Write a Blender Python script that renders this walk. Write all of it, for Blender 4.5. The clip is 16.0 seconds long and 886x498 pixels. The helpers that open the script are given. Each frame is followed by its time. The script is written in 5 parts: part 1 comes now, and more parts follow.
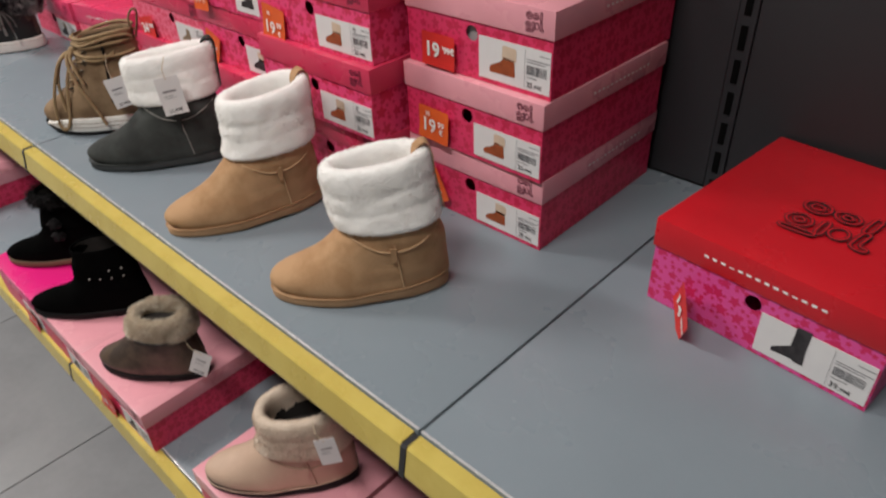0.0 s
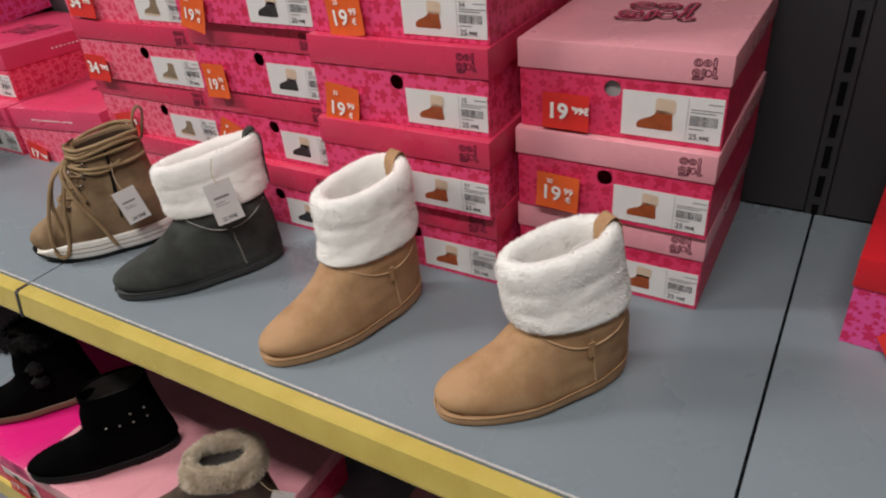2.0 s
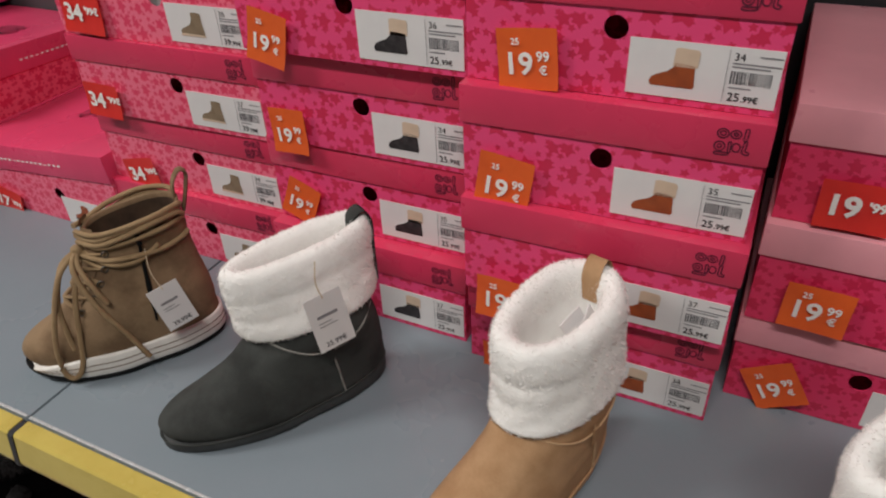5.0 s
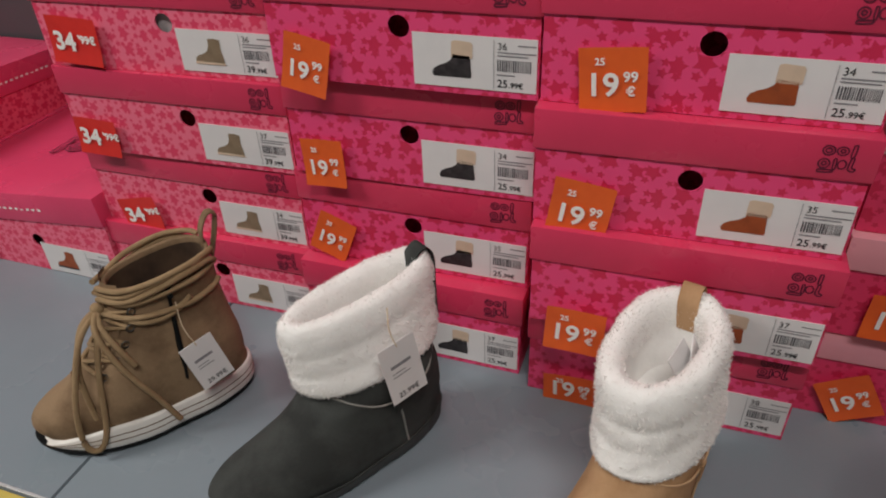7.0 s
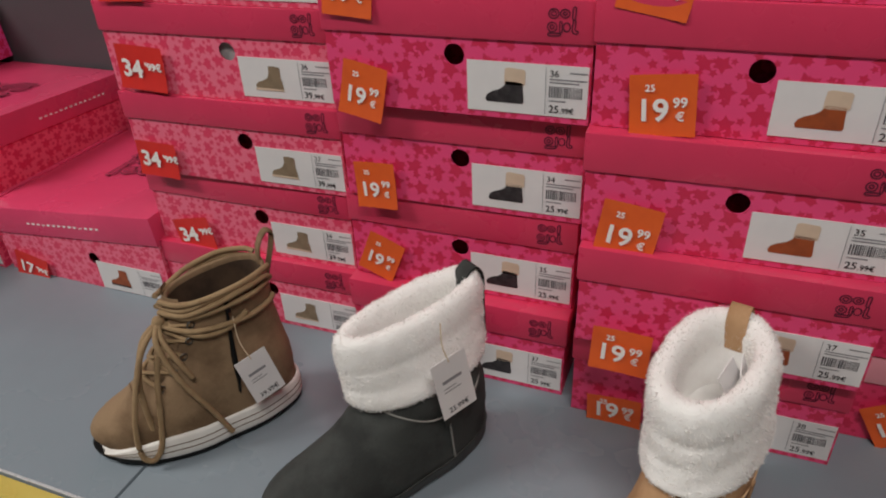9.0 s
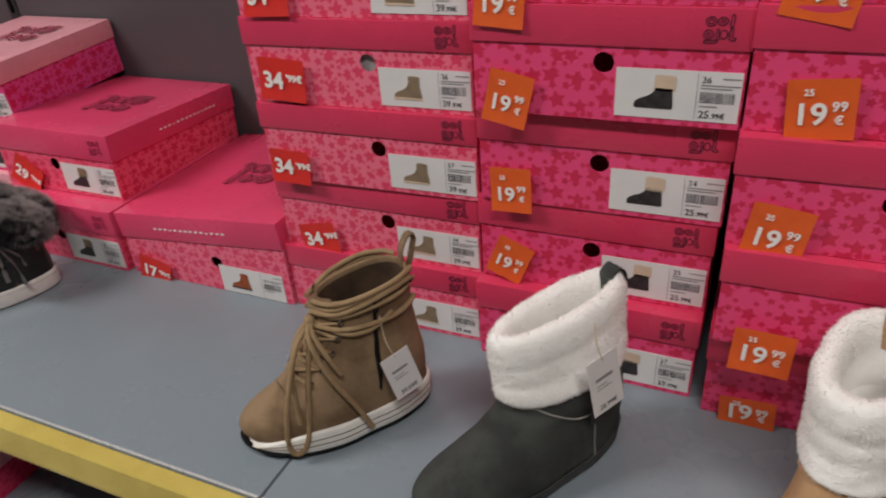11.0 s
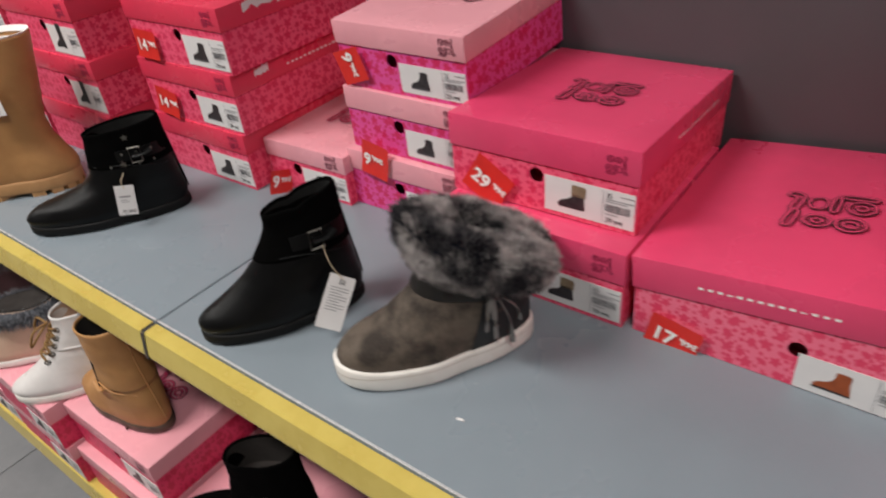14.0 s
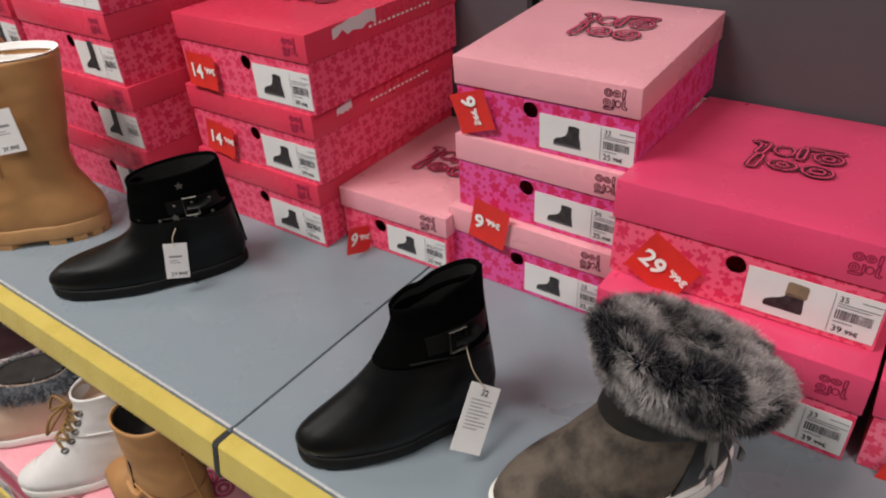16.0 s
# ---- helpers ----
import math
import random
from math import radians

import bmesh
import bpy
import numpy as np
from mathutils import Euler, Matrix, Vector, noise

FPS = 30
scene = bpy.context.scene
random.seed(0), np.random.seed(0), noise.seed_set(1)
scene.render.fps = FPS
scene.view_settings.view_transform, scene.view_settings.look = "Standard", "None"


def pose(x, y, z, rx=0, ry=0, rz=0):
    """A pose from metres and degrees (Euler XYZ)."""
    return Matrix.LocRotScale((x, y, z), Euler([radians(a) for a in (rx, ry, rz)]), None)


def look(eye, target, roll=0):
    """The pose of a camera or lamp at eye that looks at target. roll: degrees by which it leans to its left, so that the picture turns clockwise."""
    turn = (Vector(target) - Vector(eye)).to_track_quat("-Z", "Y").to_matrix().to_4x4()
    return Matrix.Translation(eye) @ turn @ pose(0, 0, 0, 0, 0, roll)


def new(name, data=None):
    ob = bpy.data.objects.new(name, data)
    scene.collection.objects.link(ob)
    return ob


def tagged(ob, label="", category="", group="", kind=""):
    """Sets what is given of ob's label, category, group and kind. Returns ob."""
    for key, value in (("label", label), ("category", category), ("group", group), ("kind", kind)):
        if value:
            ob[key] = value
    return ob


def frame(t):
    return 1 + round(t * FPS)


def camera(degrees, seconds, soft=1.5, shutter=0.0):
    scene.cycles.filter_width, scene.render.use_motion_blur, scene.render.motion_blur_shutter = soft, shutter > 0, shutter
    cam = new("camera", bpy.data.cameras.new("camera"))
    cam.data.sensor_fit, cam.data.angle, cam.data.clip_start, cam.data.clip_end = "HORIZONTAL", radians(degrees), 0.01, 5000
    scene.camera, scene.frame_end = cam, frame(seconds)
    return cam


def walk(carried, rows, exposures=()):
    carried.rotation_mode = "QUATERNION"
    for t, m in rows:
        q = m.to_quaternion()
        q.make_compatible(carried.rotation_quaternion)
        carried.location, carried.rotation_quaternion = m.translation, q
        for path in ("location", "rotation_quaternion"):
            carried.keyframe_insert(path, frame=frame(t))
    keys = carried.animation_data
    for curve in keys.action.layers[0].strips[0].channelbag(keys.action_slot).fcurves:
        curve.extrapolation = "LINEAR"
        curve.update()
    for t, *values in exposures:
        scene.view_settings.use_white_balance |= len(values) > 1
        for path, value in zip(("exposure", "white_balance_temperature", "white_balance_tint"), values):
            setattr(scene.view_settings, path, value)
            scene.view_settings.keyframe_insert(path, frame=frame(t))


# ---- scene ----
cam = camera(64.46, 16.0, soft=2.0, shutter=0.4)
PATH = [
    (0, (0.359, -0.314, 1.261), (-0.796, 0.843, 0.108), -2.5),
    (0.5, (0.266, -0.309, 1.269), (-0.825, 0.95, 0.162), -3.3),
    (1, (0.144, -0.347, 1.269), (-0.78, 1.017, 0.135), -3.2),
    (1.5, (0.067, -0.383, 1.272), (-0.861, 1.0, 0.165), -4.5),
    (2, (0.015, -0.412, 1.266), (-0.902, 1.001, 0.187), -5.4),
    (2.5, (-0.015, -0.436, 1.266), (-0.933, 0.978, 0.191), -5.8),
    (3, (-0.045, -0.419, 1.248), (-0.922, 0.985, 0.125), -5.0),
    (3.5, (-0.144, -0.355, 1.239), (-1.035, 0.971, 0.035), -5.0),
    (4, (-0.246, -0.29, 1.244), (-1.182, 1.029, 0.067), -5.3),
    (4.5, (-0.288, -0.274, 1.256), (-1.22, 1.056, 0.088), -4.6),
    (5, (-0.356, -0.257, 1.26), (-1.112, 1.198, 0.114), -2.9),
    (7.5, (-0.5, -0.259, 1.261), (-1.075, 1.287, 0.129), -2.4),
    (8, (-0.502, -0.267, 1.262), (-1.114, 1.279, 0.151), -2.7),
    (10.5, (-0.566, -0.329, 1.269), (-1.251, 1.252, 0.253), -3.1),
    (11, (-0.597, -0.349, 1.274), (-1.353, 1.19, 0.245), -4.6),
    (11.5, (-0.635, -0.365, 1.27), (-1.463, 1.127, 0.227), -3.5),
    (12, (-0.746, -0.337, 1.259), (-1.701, 0.999, 0.119), -5.6),
    (12.5, (-0.872, -0.283, 1.264), (-1.923, 0.967, 0.11), -5.1),
    (13, (-0.982, -0.246, 1.261), (-2.164, 0.865, 0.09), -7.6),
    (13.5, (-1.062, -0.254, 1.256), (-2.227, 0.867, 0.078), -6.6),
    (14, (-1.215, -0.306, 1.27), (-2.299, 0.941, 0.142), -6.9),
    (14.5, (-1.336, -0.355, 1.266), (-2.37, 0.945, 0.152), -5.5),
    (15, (-1.414, -0.345, 1.257), (-2.405, 0.975, 0.127), -4.1),
    (15.5, (-1.476, -0.3, 1.26), (-2.495, 0.995, 0.127), -3.0),
    (16, (-1.498, -0.268, 1.254), (-2.517, 1.053, 0.15), -3.5),
]
LAMP_WATTS, EXPOSURE = 105.0, -1.2
walk(cam, [(t, look(eye, target, roll)) for t, eye, target, roll in PATH],
     exposures=[(t, EXPOSURE + e) for t, e in ((0.0, 0.67), (2.0, 0.57), (3.5, 0.45), (5.0, 0.29), (8.0, 0.15), (11.0, 0.20), (12.5, 0.43), (13.5, 0.50), (16.0, 0.48))])
HS = 0.70          # height of the display shelf
LOW = 0.22         # height of the lower shelf

# ---- light ----
world = bpy.data.worlds.new("world")
scene.world = world
world.use_nodes = True
world.node_tree.nodes["Background"].inputs[0].default_value = (0.75, 0.8, 0.9, 1)
world.node_tree.nodes["Background"].inputs[1].default_value = 0.02


def ceiling_lamp(x, y, sx, sy, watts):
    data = bpy.data.lights.new("ceiling_lamp_light", "AREA")
    data.shape, data.size, data.size_y, data.energy = "RECTANGLE", sx, sy, watts
    data.color = (1.0, 0.965, 0.92)
    ob = new("ceiling_lamp_light", data)
    ob.matrix_world = pose(x, y, 2.93)


for lx, share in ((-5.6, 0.65), (-2.75, 1.08), (-0.1, 0.62)):
    ceiling_lamp(lx, -0.95, 1.2, 0.25, LAMP_WATTS * share)


# ---- materials ----
def srgb(r, g, b):
    return tuple(((c / 255 + 0.055) / 1.055) ** 2.4 if c > 10 else c / 3294 for c in (r, g, b)) + (1.0,)


def shader(name, rough=0.5, metal=0.0, spec=0.5):
    m = bpy.data.materials.new(name)
    m.use_nodes = True
    b = m.node_tree.nodes["Principled BSDF"]
    b.inputs["Roughness"].default_value = rough
    b.inputs["Metallic"].default_value = metal
    b.inputs["Specular IOR Level"].default_value = spec
    return m, m.node_tree, b


def node(nt, kind, **values):
    n = nt.nodes.new(kind)
    for key, value in values.items():
        setattr(n, key, value)
    return n


def math_node(nt, op, a, b=None):
    n = nt.nodes.new("ShaderNodeMath")
    n.operation = op
    for i, v in enumerate((a, b)):
        if v is None:
            continue
        if isinstance(v, (int, float)):
            n.inputs[i].default_value = v
        else:
            nt.links.new(v, n.inputs[i])
    return n.outputs[0]


def mixed(nt, fac, a, b):
    n = nt.nodes.new("ShaderNodeMix")
    n.data_type = "RGBA"
    for socket, v in ((n.inputs[0], fac), (n.inputs[6], a), (n.inputs[7], b)):
        if isinstance(v, (int, float, tuple)):
            socket.default_value = v
        else:
            nt.links.new(v, socket)
    return n.outputs[2]


def noise_of(nt, scale, detail=4.0, coord="Object", rough=0.55):
    tc = nt.nodes.new("ShaderNodeTexCoord")
    n = nt.nodes.new("ShaderNodeTexNoise")
    n.inputs["Scale"].default_value, n.inputs["Detail"].default_value, n.inputs["Roughness"].default_value = scale, detail, rough
    nt.links.new(tc.outputs[coord], n.inputs["Vector"])
    return n.outputs["Fac"]


def ramp(nt, fac, lo, hi):
    n = nt.nodes.new("ShaderNodeMapRange")
    n.inputs["From Min"].default_value, n.inputs["From Max"].default_value = lo, hi
    nt.links.new(fac, n.inputs["Value"])
    return n.outputs[0]


def bump(nt, bsdf, height, strength, distance):
    n = nt.nodes.new("ShaderNodeBump")
    n.inputs["Strength"].default_value, n.inputs["Distance"].default_value = strength, distance
    nt.links.new(height, n.inputs["Height"])
    nt.links.new(n.outputs[0], bsdf.inputs["Normal"])


def surface(name, colour, worn, rough=0.5, big=6.0, fine=200.0, relief=0.15, depth=0.0005, metal=0.0, spec=0.5, amount=0.5, lo=0.42, hi=0.62):
    """A material of two colours mixed by blotches and fine grain, with fine relief and uneven gloss."""
    m, nt, b = shader(name, rough, metal, spec)
    blotch = ramp(nt, noise_of(nt, big, 5.0), lo, hi)
    grain = noise_of(nt, fine, 3.0)
    fac = math_node(nt, "MULTIPLY", math_node(nt, "ADD", math_node(nt, "MULTIPLY", blotch, 0.75), math_node(nt, "MULTIPLY", grain, 0.35)), amount)
    nt.links.new(mixed(nt, fac, colour, worn), b.inputs["Base Color"])
    nt.links.new(math_node(nt, "ADD", rough - 0.06, math_node(nt, "MULTIPLY", blotch, 0.12)), b.inputs["Roughness"])
    bump(nt, b, grain, relief, depth)
    return m


def star_card(name, ground, star, pitch, size, rough=0.42):
    """Printed card: five-pointed stars scattered on a ground colour; the print lies in the UV map, which is in metres."""
    m, nt, b = shader(name, rough)
    uv = node(nt, "ShaderNodeUVMap")
    sc = node(nt, "ShaderNodeVectorMath", operation="SCALE")
    sc.inputs["Scale"].default_value = 1 / pitch
    nt.links.new(uv.outputs[0], sc.inputs[0])

    def layer(shift, seed_scale, radius):
        off = node(nt, "ShaderNodeVectorMath", operation="ADD")
        off.inputs[1].default_value = (shift, shift * 0.37, 0)
        nt.links.new(sc.outputs[0], off.inputs[0])
        vo = node(nt, "ShaderNodeTexVoronoi", voronoi_dimensions="2D")
        vo.inputs["Scale"].default_value = seed_scale
        vo.inputs["Randomness"].default_value = 0.62
        nt.links.new(off.outputs[0], vo.inputs["Vector"])
        d = node(nt, "ShaderNodeVectorMath", operation="SUBTRACT")
        nt.links.new(off.outputs[0], d.inputs[0])
        nt.links.new(vo.outputs["Position"], d.inputs[1])
        s = node(nt, "ShaderNodeSeparateXYZ")
        nt.links.new(d.outputs[0], s.inputs[0])
        c = node(nt, "ShaderNodeSeparateColor")
        nt.links.new(vo.outputs["Color"], c.inputs[0])
        angle = math_node(nt, "ADD", math_node(nt, "ARCTAN2", s.outputs[0], s.outputs[1]), math_node(nt, "MULTIPLY", c.outputs[0], 1.1))
        r = math_node(nt, "SQRT", math_node(nt, "ADD", math_node(nt, "MULTIPLY", s.outputs[0], s.outputs[0]), math_node(nt, "MULTIPLY", s.outputs[1], s.outputs[1])))
        wrap = math_node(nt, "FLOORED_MODULO", angle, 2 * math.pi / 5)
        tip = math_node(nt, "ABSOLUTE", math_node(nt, "SUBTRACT", wrap, math.pi / 5))
        edge = math_node(nt, "MULTIPLY", r, math_node(nt, "ADD", math_node(nt, "COSINE", tip), math_node(nt, "MULTIPLY", math_node(nt, "SINE", tip), 1.9)))
        big = math_node(nt, "MULTIPLY", math_node(nt, "ADD", 0.72, math_node(nt, "MULTIPLY", c.outputs[1], 0.45)), radius)
        return math_node(nt, "LESS_THAN", edge, big)

    mask = math_node(nt, "MAXIMUM", layer(0.0, 1.0, size), layer(7.31, 1.9, size * 0.42))
    tone = noise_of(nt, 9.0, 3.0)
    col = mixed(nt, math_node(nt, "MULTIPLY", mask, 0.92), ground, star)
    dull = mixed(nt, math_node(nt, "MULTIPLY", tone, 0.25), col, star)
    nt.links.new(dull, b.inputs["Base Color"])
    bump(nt, b, noise_of(nt, 60.0, 3.0), 0.12, 0.001)
    return m


def card(name, colour, rough=0.31):
    deep = tuple(c * 0.82 for c in colour[:3]) + (1.0,)
    return surface(name, colour, deep, rough, big=7.0, fine=70.0, relief=0.10, depth=0.001, amount=0.7)


MAT = {}
MAT["shelf"] = surface("grey_painted_steel", srgb(132, 142, 150), srgb(116, 126, 133), 0.33, big=3.0, fine=260.0, relief=0.05, depth=0.0003)
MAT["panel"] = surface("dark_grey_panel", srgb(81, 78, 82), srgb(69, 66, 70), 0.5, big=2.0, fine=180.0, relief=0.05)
# darker copy of the panel grey, with shade put into its colour
MAT["panel_shaded"] = surface("shaded_grey_panel", srgb(46, 45, 48), srgb(38, 37, 40), 0.55, big=2.0, fine=180.0, relief=0.05)
MAT["post"] = surface("graphite_steel", srgb(45, 45, 48), srgb(38, 38, 41), 0.5, big=5.0)
MAT["slot"] = surface("slot_shadow_black", srgb(6, 6, 6), srgb(4, 4, 4), 0.9, spec=0.1)
MAT["yellow"] = surface("yellow_plastic_rail", srgb(208, 187, 100), srgb(184, 160, 74), 0.24, big=14.0, fine=120.0, relief=0.04, amount=0.6)
# steel edge, coloured near white to carry the highlight along it
MAT["edge"] = surface("highlit_edge_steel", srgb(226, 227, 228), srgb(186, 188, 190), 0.26, big=30.0, metal=0.35)
MAT["clip"] = surface("dark_grey_plastic", srgb(46, 46, 48), srgb(34, 34, 36), 0.5)
MAT["floor"] = surface("grey_floor_tile", srgb(134, 134, 136), srgb(110, 110, 113), 0.45, big=2.6, fine=60.0, relief=0.08, depth=0.001, amount=0.9)
MAT["grout"] = surface("grey_grout", srgb(116, 116, 117), srgb(102, 102, 103), 0.8, big=9.0)
MAT["plaster"] = surface("grey_wall_paint", srgb(132, 130, 128), srgb(118, 116, 114), 0.8, big=1.5)
MAT["ceiling"] = surface("white_ceiling_tile", srgb(225, 225, 222), srgb(210, 210, 206), 0.85, big=3.0)
MAT["white_card"] = surface("white_paper", srgb(226, 223, 222), srgb(206, 204, 206), 0.5, big=20.0, amount=0.35)
MAT["ink"] = surface("black_ink", srgb(38, 36, 40), srgb(28, 28, 30), 0.6)
MAT["soft_ink"] = surface("faded_black_ink", srgb(92, 90, 94), srgb(74, 72, 76), 0.6)
MAT["mark_ink"] = surface("dark_maroon_ink", srgb(96, 22, 50), srgb(80, 16, 42), 0.6)
MAT["mark_faint"] = surface("faded_maroon_ink", srgb(150, 30, 70), srgb(130, 24, 58), 0.5)
MAT["grey_ink"] = surface("grey_ink", srgb(140, 138, 142), srgb(120, 118, 122), 0.6)
MAT["white_ink"] = surface("white_ink", srgb(244, 240, 236), srgb(232, 226, 224), 0.5)
MAT["orange_tag"] = surface("orange_paper", srgb(232, 100, 40), srgb(214, 82, 32), 0.45, big=30.0)
MAT["red_tag"] = surface("red_paper", srgb(222, 48, 40), srgb(202, 36, 34), 0.45, big=30.0)
MAT["pic_tan"] = surface("printed_tan", srgb(160, 78, 38), srgb(110, 50, 26), 0.5, big=60.0)
MAT["pic_brown"] = surface("printed_olive_brown", srgb(142, 122, 98), srgb(104, 88, 70), 0.5, big=60.0)
MAT["pic_black"] = surface("printed_black", srgb(30, 27, 29), srgb(84, 78, 80), 0.5, big=110.0)
MAT["pic_cream"] = surface("printed_cream", srgb(214, 190, 166), srgb(196, 172, 150), 0.5, big=60.0)
MAT["inside"] = surface("raw_cardboard", srgb(150, 130, 112), srgb(132, 112, 96), 0.9)
MAT["tissue"] = surface("tissue_paper", srgb(170, 166, 166), srgb(148, 146, 148), 0.8)
# printed boxes
MAT["lid_hot"] = card("hot_pink_card", srgb(229, 72, 113))
MAT["lid_crimson"] = card("crimson_pink_card", srgb(216, 58, 94))
MAT["lid_red"] = card("red_card", srgb(206, 28, 40))
MAT["lid_coral"] = card("coral_red_card", srgb(228, 62, 90))
MAT["lid_pale"] = card("pale_pink_card", srgb(237, 163, 174))
MAT["lid_magenta"] = card("magenta_card", srgb(234, 34, 128))
MAT["stars_hot"] = star_card("hot_pink_star_card", srgb(237, 76, 130), srgb(204, 38, 76), 0.0245, 0.42)
MAT["stars_soft"] = star_card("soft_pink_star_card", srgb(242, 120, 146), srgb(224, 56, 94), 0.0172, 0.46)
MAT["stars_coral"] = star_card("coral_pink_star_card", srgb(242, 96, 128), srgb(216, 42, 84), 0.0185, 0.44)
MAT["stars_deep"] = star_card("deep_pink_star_card", srgb(224, 58, 104), srgb(196, 32, 72), 0.0215, 0.42)
MAT["stars_violet"] = star_card("violet_pink_star_card", srgb(226, 84, 158), srgb(206, 30, 86), 0.0210, 0.44)
# footwear
MAT["suede_tan"] = surface("tan_suede", srgb(186, 149, 113), srgb(160, 123, 89), 0.92, big=26.0, fine=420.0, relief=0.5, depth=0.0008, spec=0.15, amount=0.85)
MAT["seam_tan"] = surface("pale_tan_stitching", srgb(206, 170, 132), srgb(182, 146, 110), 0.85, big=60.0)
MAT["sole_tan"] = surface("tan_foam_sole", srgb(182, 145, 109), srgb(158, 121, 87), 0.75, big=40.0, fine=300.0, relief=0.25)
MAT["suede_grey"] = surface("charcoal_suede", srgb(70, 72, 70), srgb(48, 49, 48), 0.92, big=22.0, fine=420.0, relief=0.5, depth=0.0008, spec=0.15, amount=0.85)
MAT["silver_seam"] = surface("pale_grey_stitching", srgb(150, 148, 142), srgb(110, 108, 104), 0.7, big=60.0)
MAT["sole_grey"] = surface("charcoal_foam_sole", srgb(62, 64, 64), srgb(44, 45, 46), 0.75, big=40.0, fine=300.0, relief=0.25)
MAT["suede_olive"] = surface("khaki_suede", srgb(150, 125, 98), srgb(100, 79, 60), 0.9, big=20.0, fine=420.0, relief=0.45, depth=0.0008, spec=0.15, amount=0.85)
MAT["suede_taupe"] = surface("mottled_taupe_suede", srgb(104, 93, 83), srgb(50, 45, 42), 0.85, big=26.0, fine=300.0, relief=0.35, depth=0.0008, spec=0.2, amount=0.95)
MAT["brown_leather"] = surface("dark_brown_leather", srgb(92, 74, 60), srgb(54, 42, 36), 0.5, big=30.0, fine=260.0, relief=0.3, amount=0.9)
MAT["dark_strap"] = surface("blackish_brown_leather", srgb(27, 23, 22), srgb(17, 15, 15), 0.5, big=30.0)
MAT["fleece"] = surface("white_fleece", srgb(247, 245, 242), srgb(236, 233, 230), 0.95, big=60.0, fine=420.0, relief=0.4, depth=0.0012, spec=0.1)
MAT["fleece_cream"] = surface("cream_fleece", srgb(222, 204, 186), srgb(196, 176, 158), 0.95, big=60.0, fine=500.0, relief=0.6, depth=0.0016, spec=0.1)
MAT["black_lining"] = surface("black_lining", srgb(16, 15, 15), srgb(9, 9, 9), 0.95, big=30.0)
MAT["lining"] = surface("grey_lining", srgb(196, 192, 190), srgb(170, 166, 164), 0.95, big=30.0)
MAT["dark_lining"] = surface("dark_lining", srgb(44, 38, 35), srgb(28, 25, 23), 0.95, big=30.0)
MAT["leather_black"] = surface("black_grained_leather", srgb(7, 7, 8), srgb(4, 4, 5), 0.42, big=20.0, fine=520.0, relief=0.35, depth=0.0006, spec=0.22)
MAT["suede_black"] = surface("black_suede", srgb(8, 8, 8), srgb(4, 4, 4), 0.95, big=26.0, fine=420.0, relief=0.4, spec=0.02)
MAT["rubber_black"] = surface("black_rubber", srgb(12, 12, 13), srgb(7, 7, 8), 0.65, big=30.0, spec=0.25)
MAT["rubber_white"] = surface("white_rubber", srgb(232, 228, 222), srgb(210, 204, 196), 0.55, big=40.0, amount=0.5)
MAT["rubber_stripe"] = surface("brown_stripe_rubber", srgb(120, 98, 76), srgb(100, 80, 62), 0.6)
MAT["leather_camel"] = surface("camel_leather", srgb(180, 132, 82), srgb(152, 106, 62), 0.6, big=18.0, fine=300.0, relief=0.25)
MAT["rubber_camel"] = surface("camel_rubber", srgb(178, 134, 88), srgb(152, 110, 70), 0.7, big=30.0)
MAT["leather_white"] = surface("pearl_white_leather", srgb(226, 222, 220), srgb(200, 196, 194), 0.32, big=20.0, fine=260.0, relief=0.15)
MAT["leather_blush"] = surface("blush_beige_leather", srgb(202, 172, 150), srgb(180, 150, 130), 0.55, big=20.0)
MAT["lace_olive"] = surface("khaki_cord", srgb(158, 132, 98), srgb(132, 106, 76), 0.9, big=80.0, fine=900.0, relief=0.8, depth=0.0008)
MAT["lace_brown"] = surface("brown_cord", srgb(140, 106, 60), srgb(104, 74, 40), 0.85, big=80.0, fine=900.0, relief=0.8)
MAT["string"] = surface("cream_string", srgb(206, 188, 160), srgb(186, 166, 138), 0.8)
MAT["metal"] = surface("nickel", srgb(130, 126, 120), srgb(100, 96, 92), 0.42, metal=1.0)
MAT["ribbon"] = surface("grey_satin_ribbon", srgb(122, 118, 115), srgb(86, 83, 82), 0.35)


